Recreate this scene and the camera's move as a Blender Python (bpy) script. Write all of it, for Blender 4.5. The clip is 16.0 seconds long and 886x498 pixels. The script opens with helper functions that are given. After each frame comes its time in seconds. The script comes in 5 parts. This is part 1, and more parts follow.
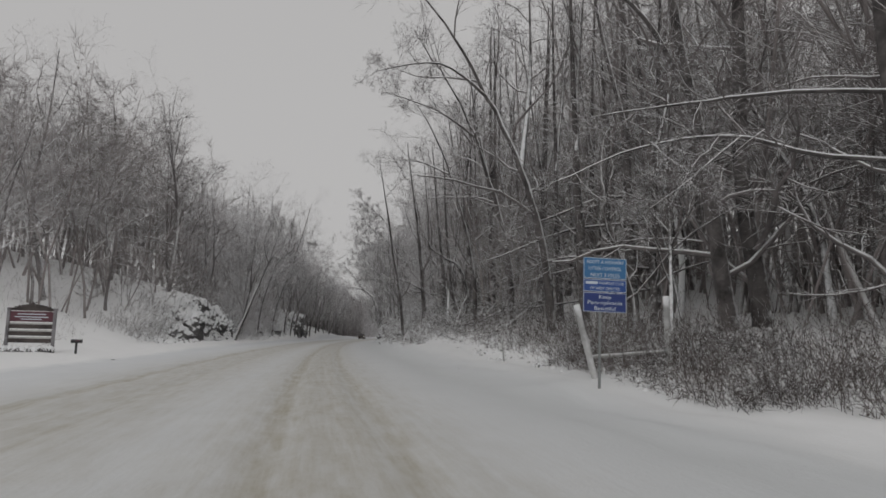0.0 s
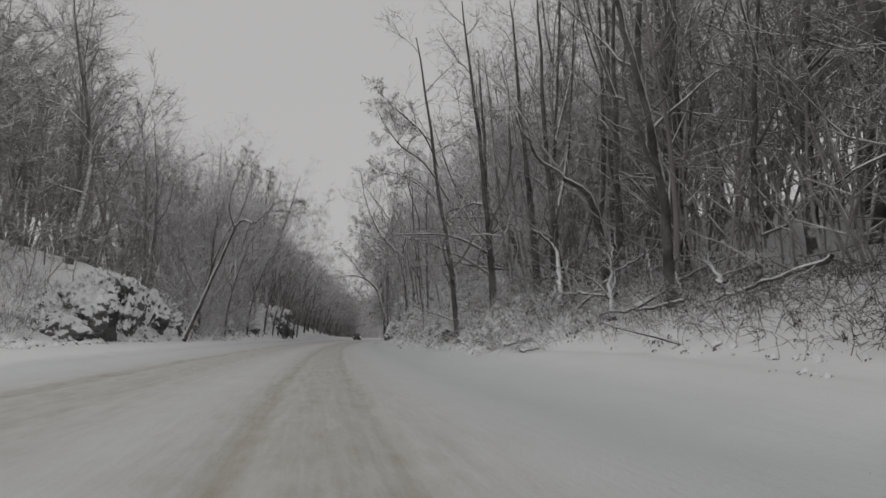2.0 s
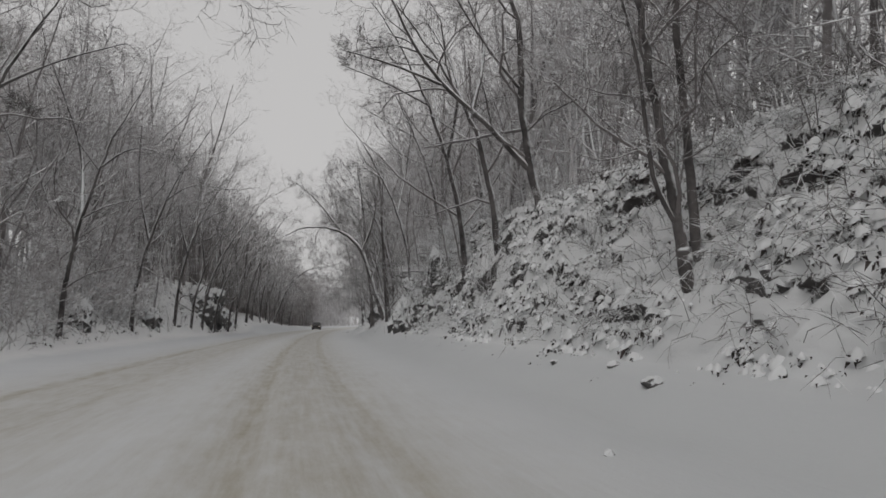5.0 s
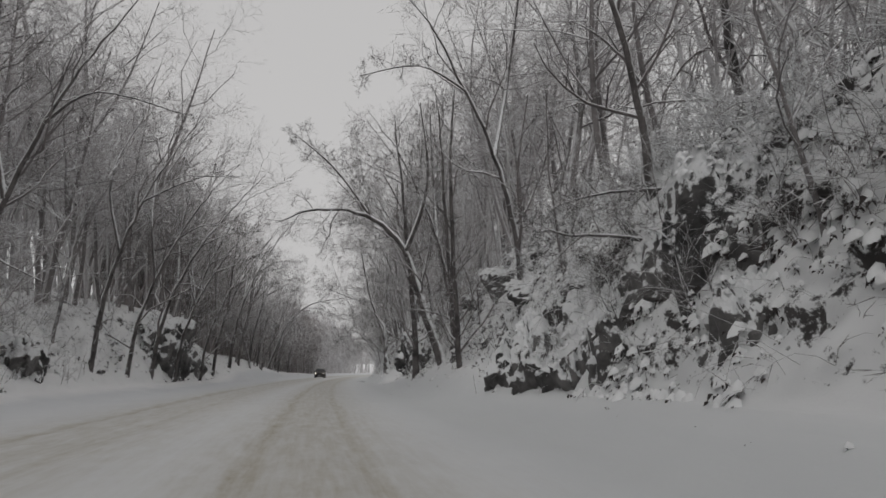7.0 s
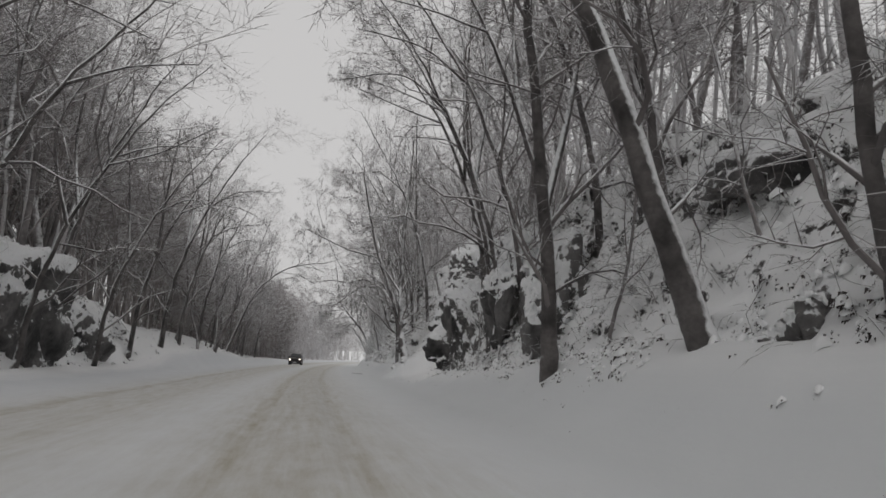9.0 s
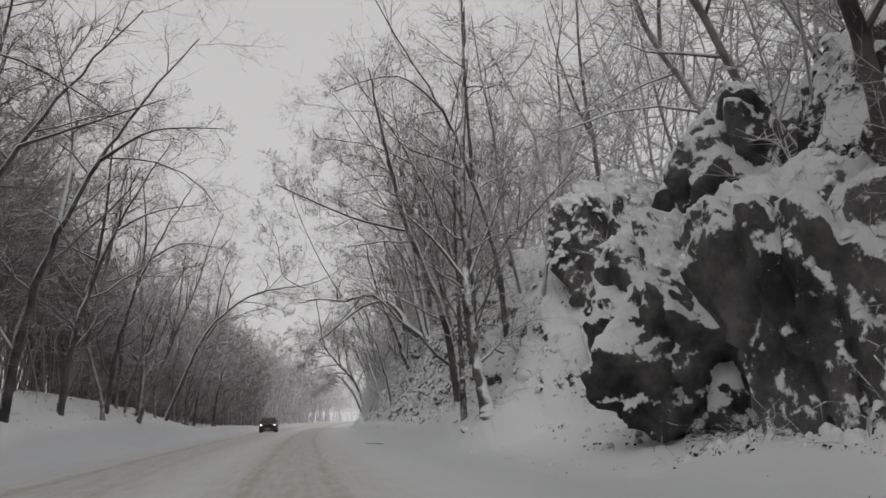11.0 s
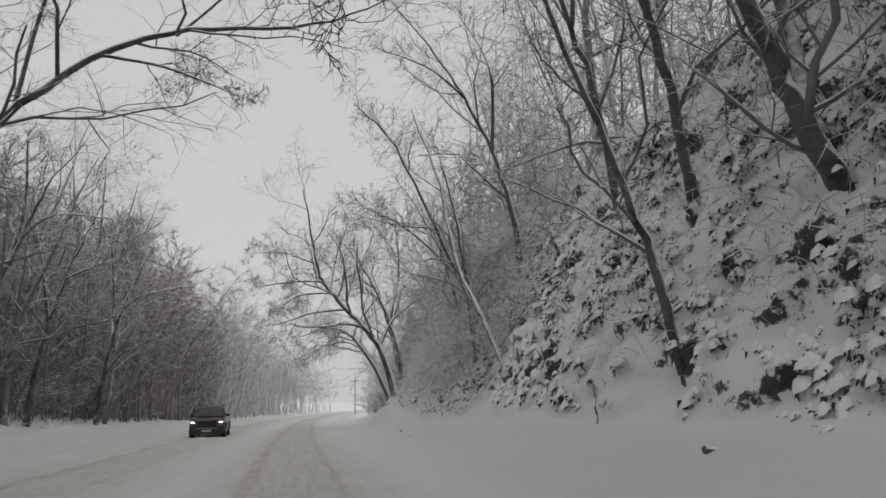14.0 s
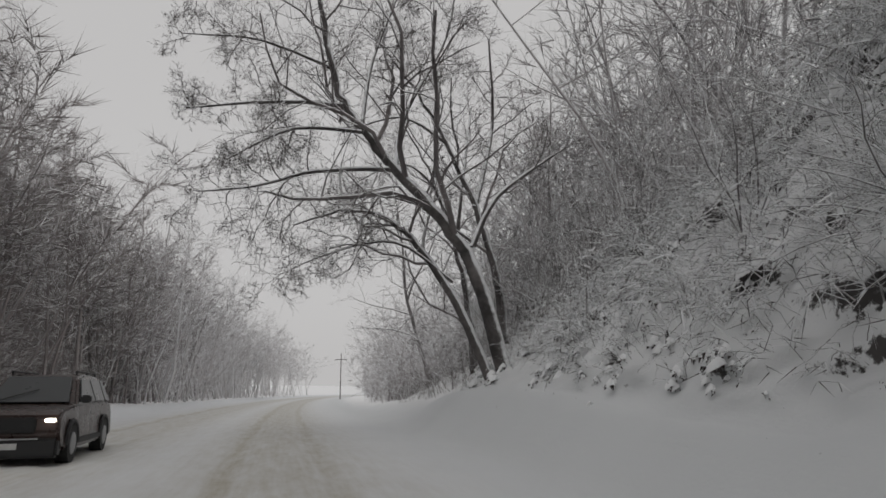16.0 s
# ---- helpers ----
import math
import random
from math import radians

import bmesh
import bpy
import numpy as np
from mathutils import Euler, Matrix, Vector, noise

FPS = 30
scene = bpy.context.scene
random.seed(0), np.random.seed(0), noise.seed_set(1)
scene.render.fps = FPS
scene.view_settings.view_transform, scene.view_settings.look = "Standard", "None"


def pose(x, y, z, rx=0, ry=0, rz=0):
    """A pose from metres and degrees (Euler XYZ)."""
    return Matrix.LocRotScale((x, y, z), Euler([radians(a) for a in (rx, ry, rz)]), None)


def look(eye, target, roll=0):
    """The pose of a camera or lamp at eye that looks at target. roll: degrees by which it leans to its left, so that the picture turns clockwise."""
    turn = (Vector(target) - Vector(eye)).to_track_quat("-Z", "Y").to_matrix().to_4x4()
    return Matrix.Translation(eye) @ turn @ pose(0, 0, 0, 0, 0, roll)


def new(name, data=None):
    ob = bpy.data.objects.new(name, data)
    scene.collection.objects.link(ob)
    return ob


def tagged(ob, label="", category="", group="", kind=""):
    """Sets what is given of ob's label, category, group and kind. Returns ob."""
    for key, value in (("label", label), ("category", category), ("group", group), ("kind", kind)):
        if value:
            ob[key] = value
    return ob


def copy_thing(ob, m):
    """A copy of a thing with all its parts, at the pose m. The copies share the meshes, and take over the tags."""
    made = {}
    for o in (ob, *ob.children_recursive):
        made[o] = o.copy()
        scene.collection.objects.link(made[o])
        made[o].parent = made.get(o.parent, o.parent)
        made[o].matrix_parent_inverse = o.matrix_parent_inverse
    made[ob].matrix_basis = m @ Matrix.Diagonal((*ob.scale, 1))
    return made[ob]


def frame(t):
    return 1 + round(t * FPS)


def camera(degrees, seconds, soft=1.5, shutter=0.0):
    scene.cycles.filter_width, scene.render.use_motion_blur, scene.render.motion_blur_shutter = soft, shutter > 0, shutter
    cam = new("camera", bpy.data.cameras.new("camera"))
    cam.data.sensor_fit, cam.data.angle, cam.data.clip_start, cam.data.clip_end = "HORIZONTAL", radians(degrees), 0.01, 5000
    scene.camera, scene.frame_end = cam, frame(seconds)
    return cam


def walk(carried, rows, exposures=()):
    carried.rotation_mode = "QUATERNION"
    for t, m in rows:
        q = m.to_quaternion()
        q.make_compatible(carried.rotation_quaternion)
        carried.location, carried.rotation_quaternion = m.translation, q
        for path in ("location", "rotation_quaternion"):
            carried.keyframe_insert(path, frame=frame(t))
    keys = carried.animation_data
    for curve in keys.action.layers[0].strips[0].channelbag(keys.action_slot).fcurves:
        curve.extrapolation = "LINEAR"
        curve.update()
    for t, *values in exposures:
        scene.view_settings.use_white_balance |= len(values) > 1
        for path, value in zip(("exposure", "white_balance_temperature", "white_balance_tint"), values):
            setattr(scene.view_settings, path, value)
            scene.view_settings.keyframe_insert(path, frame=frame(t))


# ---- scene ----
PATH = [
    (0.0, -0.189, -0.586, 1.462, 97.41, -1.25, -11.53),
    (0.5, -0.113, 6.002, 1.442, 97.62, -1.22, -11.72),
    (1.0, 0.034, 12.584, 1.355, 97.72, -1.38, -12.05),
    (1.5, 0.205, 19.292, 1.354, 97.83, -1.35, -12.25),
    (2.0, 0.433, 25.928, 1.277, 97.53, -1.44, -12.36),
    (2.5, 0.509, 32.516, 1.257, 97.04, -1.15, -13.03),
    (3.0, 0.649, 39.082, 1.307, 96.66, -0.84, -13.89),
    (3.5, 0.803, 45.714, 1.366, 96.57, -0.62, -14.77),
    (4.0, 1.109, 52.395, 1.368, 96.48, -0.56, -15.27),
    (4.5, 1.479, 59.054, 1.440, 96.29, -0.38, -15.85),
    (5.0, 1.920, 65.707, 1.445, 96.29, 0.11, -16.49),
    (7.5, 4.405, 97.226, 1.330, 100.80, -0.80, -16.66),
    (8.0, 4.933, 103.788, 1.290, 100.31, -1.06, -17.42),
    (8.5, 5.551, 110.391, 1.315, 100.01, -1.55, -18.03),
    (9.0, 6.359, 117.104, 1.322, 99.52, -2.17, -18.55),
    (11.5, 10.012, 147.485, 1.298, 104.94, 2.52, -20.69),
    (12.0, 10.937, 154.294, 1.299, 105.33, 2.69, -20.95),
    (12.5, 11.924, 161.096, 1.235, 105.21, 2.66, -21.27),
    (13.0, 12.824, 167.831, 1.282, 104.69, 2.25, -21.68),
    (13.5, 13.925, 174.557, 1.335, 103.96, 1.89, -22.29),
    (14.0, 15.050, 181.357, 1.343, 103.13, 1.63, -22.87),
    (14.5, 16.250, 187.997, 1.314, 102.90, 1.19, -23.60),
    (15.0, 17.346, 194.544, 1.256, 102.56, 0.63, -24.26),
    (15.5, 18.617, 201.009, 1.252, 102.34, 0.24, -24.76),
    (16.0, 19.825, 207.480, 1.311, 102.01, 0.15, -25.20),
]
cam = camera(66.8, 16.0, soft=1.65)
walk(cam, [(t, pose(x, y, z, rx, ry, rz)) for t, x, y, z, rx, ry, rz in PATH],
     [(0, -.18), (1.5, -.17), (2.8, -.23), (3.6, -.04), (8, .05), (9, .13), (11.5, .13), (12.5, .22), (13.9, .2), (14.5, .09), (15, .08), (16, .02)])

# ---- sky and light: a snowing overcast ----
world = bpy.data.worlds.new("overcast")
scene.world = world
world.use_nodes = True
wn, wl = world.node_tree.nodes, world.node_tree.links
bg = wn["Background"]
sky = wn.new("ShaderNodeTexSky")
sky.sky_type, sky.sun_disc = "NISHITA", False
sky.sun_elevation, sky.sun_rotation = radians(35), radians(200)
sky.dust_density, sky.air_density = 6.0, 1.0
grey = wn.new("ShaderNodeHueSaturation")
grey.inputs["Saturation"].default_value = 0.05
wl.new(sky.outputs[0], grey.inputs["Color"])
deck = wn.new("ShaderNodeMix")
deck.data_type = "RGBA"
deck.inputs[0].default_value = 0.85
deck.inputs[7].default_value = (6.93, 6.82, 6.8, 1)      # cloud deck, even all round
wl.new(grey.outputs[0], deck.inputs[6])
wl.new(deck.outputs[2], bg.inputs[0])
bg.inputs[1].default_value = 0.082
sun_data = bpy.data.lights.new("sun", "SUN")
sun_data.energy, sun_data.angle, sun_data.color = 0.3, radians(40), (1.0, 0.98, 0.95)
sun = new("sun", sun_data)
sun.matrix_world = look((0, 0, 80), (30, 60, 0))

# ---- road coordinates: s along the road, d to the right of the driver, z up ----
RB = 1100.0


def P(s, d, z=0.0):
    a = s / RB
    return Vector((RB - (RB - d) * math.cos(a), (RB - d) * math.sin(a), z))


def turn_at(s):
    """Degrees by which the road heads away from +y at s."""
    return -math.degrees(s / RB)


# s, foot d, foot z, crest d, crest z, slope beyond the crest
RIGHT = [(-80, 10.5, .15, 13, .5, .08), (0, 10, .2, 13, .6, .10), (11, 8.6, .3, 11, .8, .12), (16, 6.8, .45, 9.5, .9, .12), (26, 7.2, .55, 10, 1.3, .15),
         (40, 7.6, 1.0, 10.5, 2.4, .3), (50, 7.0, .9, 10, 2.8, .42), (60, 6.2, .7, 8.9, 3.3, .45), (70, 6.2, .7, 9.2, 4.8, .42),
         (78, 6.3, .75, 9.7, 5.8, .4), (85, 6.6, .8, 8.4, 5.5, .42), (100, 6.6, .9, 8.8, 6.3, .45), (112, 6.6, .9, 8.8, 6.7, .35), (121, 7.0, 1.7, 9.6, 7.3, .3),
         (130, 7.4, 1.9, 10.8, 7.9, .25), (136, 7.2, 1.5, 10.2, 7.8, .25), (151, 7.6, .9, 9.8, 7.8, .25), (154, 10.2, .7, 13.5, 7.4, .25), (159, 10.2, .7, 13.2, 7.6, .25), (162.6, 10.0, .9, 13.6, 7.8, .25), (164.3, 7.4, 1.6, 13.4, 7.8, .25), (166.4, 7.2, 1.5, 11.6, 8.4, .25), (169, 7.0, 1.8, 11.2, 8.5, .25), (176, 6.6, 1.2, 10.3, 9.4, .25),
         (187, 6.3, 1.0, 10.4, 10.0, .28), (203, 6.0, .9, 10.4, 9.8, .28), (215, 5.9, .8, 9.7, 7.5, .28), (226, 6.0, 1.5, 9.0, 4.4, .25), (242, 7.0, .9, 10, 2.6, .15),
         (275, 9.0, .4, 16, .9, .04), (400, 10, .4, 20, .8, .03)]
LEFT = [(-80, 10, .1, 20, -.1, .1), (0, 10, .05, 24, -.2, .16), (46, 11, .0, 21, .0, .27), (58, 13, .4, 17, 1.5, .3),
        (68, 12.7, .5, 15, 3.4, .34), (76, 12.5, .5, 14.5, 5.0, .3), (88, 12, .4, 14.5, 4.2, .3), (100, 11.6, .35, 14.5, 3.0, .3),
        (120, 11, .4, 15, 3.6, .28), (138, 11.2, .35, 14, 5.0, .22), (155, 12, .4, 14, 6.3, .18), (163, 12, .4, 14, 4.4, .18),
        (173, 10.4, 1.2, 13.5, 3.0, .16), (187, 10.2, 1.5, 13, 3.0, .14), (200, 10.4, 1.4, 13.4, 2.6, .1), (214, 10.6, .8, 14, 1.7, .08), (240, 10, .6, 14, 1.2, .05), (275, 10, .4, 20, .8, .03), (400, 10, .4, 20, .8, .03)]


def between(table, s):
    if s <= table[0][0]:
        return table[0][1:]
    for a, b in zip(table, table[1:]):
        if s <= b[0]:
            f = (s - a[0]) / (b[0] - a[0])
            f = f * f * (3 - 2 * f)
            return [u + (v - u) * f for u, v in zip(a[1:], b[1:])]
    return table[-1][1:]


def ease(a, b, x):
    f = min(1.0, max(0.0, (x - a) / (b - a)))
    return f * f * (3 - 2 * f)


RUTS = ((-0.62, 0.30, 0.05), (1.08, 0.28, 0.05), (-5.55, 0.35, 0.04), (-3.75, 0.30, 0.03))


def height(s, d, rough=1.0):
    """The ground's height: the snowy road, its shoulders and the banks on both sides."""
    side, a = (RIGHT, d) if d > -2 else (LEFT, -d)
    fd, fz, cd, cz, slope = between(side, s)
    road = 4.2 if d > -2 else 8.2
    v = Vector((s, d, 0))
    bank = 0.0
    if a < fd:
        z = fz * ease(road, fd, a) ** 1.4
        bank = 0.15 * ease(road - 1, fd, a)
        if a < road + 1:
            sway = 0.12 * noise.noise(Vector((s * 0.03, 3, 7)))
            for c, w, deep in RUTS:
                q = (d - c - sway) / w
                if -3 < q < 3:
                    z -= deep * math.exp(-q * q) - 0.4 * deep * math.exp(-(abs(q) - 1.6) ** 2 * 4)
            z += 0.012 * noise.noise(Vector((s * 1.2, d * 3, 0)))
    elif a < cd:
        f = (a - fd) / (cd - fd)
        z = fz + (cz - fz) * (f * 0.75 + 0.25 * f * f * (3 - 2 * f))
        bank = min(1.0, (cz - fz) / 3.5) * (0.35 + 0.65 * math.sin(math.pi * min(1, f * 1.1)))
    else:
        run = a - cd
        z = cz + slope * 26 * (1 - math.exp(-run / 26)) + 0.02 * run
        bank = 0.25 + 0.5 * math.exp(-run / 2) * min(1.0, (cz - fz) / 3.5)
    if 3.2 < a < fd + 1:
        z += .055 * ease(3.2, 5, a) * (noise.noise(Vector((s * .45, d * 1.3, 9))) + .5 * noise.noise(Vector((s * 1.6, d * 2.2, 4))))
    if a > road and rough:
        lump = noise.noise(Vector((s * .28, d * .28, 5))) * 0.8 + noise.noise(Vector((s * .8, d * .8, 3))) * 0.35
        z += bank * rough * 0.5 * lump
        z += 0.05 * noise.noise(v * 0.8) + 0.02 * noise.noise(v * 3)
    return z


def jut(s, d, z):
    """How far the bank's face stands out towards the road: ledges and snow pads over undercut gaps."""
    side, a = (RIGHT, d) if d > -2 else (LEFT, -d)
    fd, fz, cd, cz, slope = between(side, s)
    k = ease(fd - .2, fd + .5, a) * (1 - ease(cd - .2, cd + 1.6, a)) * min(1.0, max(0.0, (cz - fz - .4) / 2))
    if k <= 0:
        return 0.0
    q = .30 * noise.noise(Vector((s * .5, 3, z * .7))) + .24 * noise.noise(Vector((s * 1.3, 8, z * 2.0)))
    q += .3 * noise.noise(Vector((s * 2.5, 1, z * 3.6))) + .2 * noise.noise(Vector((s * 5.2, 4, z * 7)))
    return k * q


def on(s, d, lift=0.0):
    return P(s, d, height(s, d) + lift)


# ---- node materials ----
def material(name, rough=0.7, metal=0.0):
    m = bpy.data.materials.new(name)
    m.use_nodes = True
    b = m.node_tree.nodes["Principled BSDF"]
    b.inputs["Roughness"].default_value, b.inputs["Metallic"].default_value = rough, metal
    return m, m.node_tree.nodes, m.node_tree.links, b


def noise_node(n, scale, detail=5.0, rough=0.6):
    t = n.new("ShaderNodeTexNoise")
    t.inputs["Scale"].default_value, t.inputs["Detail"].default_value, t.inputs["Roughness"].default_value = scale, detail, rough
    return t


def ramp(n, l, src, a, b, ca=(0, 0, 0, 1), cb=(1, 1, 1, 1)):
    r = n.new("ShaderNodeValToRGB")
    r.color_ramp.elements[0].position, r.color_ramp.elements[0].color = a, ca
    r.color_ramp.elements[1].position, r.color_ramp.elements[1].color = b, cb
    l.new(src, r.inputs[0])
    return r.outputs[0]


def mix(n, l, f, a, b):
    m = n.new("ShaderNodeMix")
    m.data_type = "RGBA"
    for socket, v in ((m.inputs[0], f), (m.inputs[6], a), (m.inputs[7], b)):
        if hasattr(v, "is_output"):
            l.new(v, socket)
        else:
            socket.default_value = v
    return m.outputs[2]


def maths(n, l, op, a, b=0.0, c=0.0):
    m = n.new("ShaderNodeMath")
    m.operation = op
    for socket, v in zip(m.inputs, (a, b, c)):
        if hasattr(v, "is_output"):
            l.new(v, socket)
        else:
            socket.default_value = v
    return m.outputs[0]


def bump(n, l, b, src, strength, distance):
    k = n.new("ShaderNodeBump")
    k.inputs["Strength"].default_value, k.inputs["Distance"].default_value = strength, distance
    l.new(src, k.inputs["Height"])
    l.new(k.outputs[0], b.inputs["Normal"])


SNOW = (0.86, 0.87, 0.88, 1)


def position(n):
    return n.new("ShaderNodeNewGeometry").outputs["Position"]


def up_facing(n, l):
    sep = n.new("ShaderNodeSeparateXYZ")
    l.new(n.new("ShaderNodeNewGeometry").outputs["Normal"], sep.inputs[0])
    return sep.outputs[2]


def snowy(name, dark, light, scale, snow_from, snow_to, grain, rough=0.85, patch=0.5, depth=0.02):
    """A dark surface with its own grain, on which snow lies where it faces up."""
    m, n, l, b = material(name, rough)
    pos = position(n)
    g = noise_node(n, scale, 6)
    l.new(pos, g.inputs["Vector"])
    big = noise_node(n, scale * 0.13, 4)
    l.new(pos, big.inputs["Vector"])
    tone = mix(n, l, g.outputs[0], dark, light)
    tone = mix(n, l, ramp(n, l, big.outputs[0], .4, .65), tone, tuple(c * .6 for c in dark[:3]) + (1,))
    fine = noise_node(n, grain, 4)
    l.new(pos, fine.inputs["Vector"])
    lie = maths(n, l, "ADD", up_facing(n, l), maths(n, l, "MULTIPLY", maths(n, l, "SUBTRACT", fine.outputs[0], .5), patch))
    cover = ramp(n, l, maths(n, l, "MULTIPLY_ADD", lie, .5, .5), .5 + snow_from * .5, .5 + snow_to * .5)
    l.new(mix(n, l, cover, tone, SNOW), b.inputs["Base Color"])
    bump(n, l, b, g.outputs[0], 0.6, depth)
    return m


def ground_material():
    """Snow: clean on the shoulders, sanded and rutted on the road, thin over rock and leaf litter on the banks. Bank
    brightness and right-shoulder dimming are painted in.
    """
    m, n, l, b = material("snow_ground", 0.8)
    pos = position(n)
    uv = n.new("ShaderNodeUVMap")
    uv.uv_map = "road"
    sep = n.new("ShaderNodeSeparateXYZ")
    l.new(uv.outputs[0], sep.inputs[0])
    stretch = n.new("ShaderNodeVectorMath")
    stretch.operation = "MULTIPLY"
    stretch.inputs[1].default_value = (0.06, 1.0, 1.0)
    l.new(uv.outputs[0], stretch.inputs[0])
    drift = noise_node(n, 1.1, 5, .65)
    l.new(stretch.outputs[0], drift.inputs["Vector"])
    streak = noise_node(n, 7.0, 5, .6)
    l.new(stretch.outputs[0], streak.inputs["Vector"])
    d = maths(n, l, "ADD", sep.outputs[1], maths(n, l, "MULTIPLY", maths(n, l, "SUBTRACT", drift.outputs[0], .5), .55))
    dirt = None
    for c, w, k in ((-0.62, .42, .95), (1.08, .4, .85), (-5.55, .42, .9), (-3.75, .5, .7), (0.2, 2.1, .74), (-4.3, 2.4, .64)):
        q = maths(n, l, "DIVIDE", maths(n, l, "SUBTRACT", d, c), w)
        e = maths(n, l, "MULTIPLY", maths(n, l, "POWER", 2.718, maths(n, l, "MULTIPLY", maths(n, l, "MULTIPLY", q, q), -1.0)), k)
        dirt = e if dirt is None else maths(n, l, "MAXIMUM", dirt, e)
    dirt = maths(n, l, "MULTIPLY", dirt, ramp(n, l, streak.outputs[0], .2, .75, (.45, .45, .45, 1)))
    clod = noise_node(n, 2.6, 6, .7)
    squash = n.new("ShaderNodeVectorMath")
    squash.operation = "MULTIPLY"
    squash.inputs[1].default_value = (0.35, 1.0, 1.0)
    l.new(uv.outputs[0], squash.inputs[0])
    l.new(squash.outputs[0], clod.inputs["Vector"])
    dirt = maths(n, l, "MULTIPLY", dirt, ramp(n, l, clod.outputs[0], .3, .7, (.55, .55, .55, 1), (1.15, 1.15, 1.15, 1)))
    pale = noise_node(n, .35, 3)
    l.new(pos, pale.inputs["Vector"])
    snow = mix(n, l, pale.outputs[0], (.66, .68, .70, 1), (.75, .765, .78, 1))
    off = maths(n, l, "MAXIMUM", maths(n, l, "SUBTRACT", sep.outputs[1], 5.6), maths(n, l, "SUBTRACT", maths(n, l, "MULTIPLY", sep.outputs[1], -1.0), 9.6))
    bank_lift = ramp(n, l, maths(n, l, "ADD", off, maths(n, l, "MULTIPLY", maths(n, l, "SUBTRACT", drift.outputs[0], .5), 1.2)), 0.0, 1.0)
    snow = mix(n, l, bank_lift, snow, (.87, .875, .88, 1))           # painted lift: banks lightened against the shade of the trees above
    shoulder_dim = maths(n, l, "SUBTRACT", ramp(n, l, maths(n, l, "MULTIPLY", d, .1), .25, .46), ramp(n, l, maths(n, l, "MULTIPLY", d, .1), .48, .8))
    snow = mix(n, l, shoulder_dim, snow, (.62, .637, .645, 1))            # painted dimming: right shoulder greyed for the windscreen's shade
    road = mix(n, l, dirt, snow, (.335, .295, .205, 1))
    # rock and litter that the snow does not hide
    patch = noise_node(n, .9, 6, .65)
    l.new(pos, patch.inputs["Vector"])
    speck = noise_node(n, 4.2, 5, .7)
    l.new(pos, speck.inputs["Vector"])
    bare = maths(n, l, "SUBTRACT", maths(n, l, "ADD", maths(n, l, "MULTIPLY", patch.outputs[0], .55), maths(n, l, "MULTIPLY", speck.outputs[0], .75)),
                 maths(n, l, "MULTIPLY", up_facing(n, l), .55))
    bare = ramp(n, l, bare, .525, .59)
    stone = noise_node(n, 3.0, 8, .7)
    l.new(pos, stone.inputs["Vector"])
    rock = mix(n, l, stone.outputs[0], (.022, .021, .022, 1), (.105, .096, .092, 1))
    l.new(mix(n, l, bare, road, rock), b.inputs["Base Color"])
    tiny = noise_node(n, 14, 5)
    l.new(pos, tiny.inputs["Vector"])
    bump(n, l, b, maths(n, l, "ADD", tiny.outputs[0], maths(n, l, "MULTIPLY", streak.outputs[0], .8)), .35, .03)
    return m


def plain(name, colour, rough=0.6, metal=0.0, vary=0.25, scale=9.0, emit=0.0):
    m, n, l, b = material(name, rough, metal)
    pos = position(n)
    g = noise_node(n, scale, 6)
    l.new(pos, g.inputs["Vector"])
    low, high = (tuple(min(1, c * k) for c in colour[:3]) + (1,) for k in (1 - vary, 1 + vary))
    tone = mix(n, l, g.outputs[0], low, high)
    l.new(tone, b.inputs["Base Color"])
    r = maths(n, l, "MULTIPLY_ADD", g.outputs[0], .2, max(0, rough - .1))
    l.new(r, b.inputs["Roughness"])
    bump(n, l, b, g.outputs[0], .15, .004)
    if emit:
        b.inputs["Emission Color"].default_value = (1, .93, .8, 1)
        b.inputs["Emission Strength"].default_value = emit
    return m


def snow_pad_material():
    m, n, l, b = material("piled_snow", 0.75)
    g = noise_node(n, 3.0, 5)
    l.new(position(n), g.inputs["Vector"])
    l.new(mix(n, l, g.outputs[0], (.83, .84, .85, 1), (.9, .905, .91, 1)), b.inputs["Base Color"])
    f = noise_node(n, 22, 4)
    l.new(position(n), f.inputs["Vector"])
    bump(n, l, b, f.outputs[0], .5, .02)
    return m


GROUND = ground_material()
PILED = snow_pad_material()
BARK = snowy("snow_dusted_bark", (.066, .06, .059, 1), (.2, .183, .179, 1), 9.0, .06, .17, 6.0, patch=.26, depth=.04)
# The next four bark tones are paled for haze; snow lies on top
HAZEBARK = snowy("haze_paled_bark", (.18, .165, .164, 1), (.33, .307, .305, 1), 5.0, .1, .5, 5.0, patch=.8)
TWIG = snowy("haze_paled_twig_bark", (.15, .135, .133, 1), (.29, .264, .26, 1), 3.0, .2, .6, 4.0, patch=.5)
DEEPWOOD = snowy("haze_paled_deep_wood", (.40, .374, .376, 1), (.55, .518, .52, 1), 1.2, -.3, .5, 3.0, patch=.6)
DARKWOOD = snowy("haze_lifted_wood_bark", (.25, .224, .219, 1), (.40, .362, .355, 1), 1.5, .1, .7, 3.0, patch=.6)
SNOWTWIG = snowy("snow_laden_twig", (.14, .128, .126, 1), (.26, .24, .236, 1), 3.0, -.2, .25, 4.0, patch=.6)
LADEN = snowy("twig_buried_in_snow", (.16, .15, .148, 1), (.3, .285, .28, 1), 3.0, -.75, -.2, 4.0, patch=.7)
ROCK = snowy("dark_rock", (.042, .041, .042, 1), (.29, .278, .272, 1), 4.2, .1, .22, 4.5, patch=1.3, depth=.25)
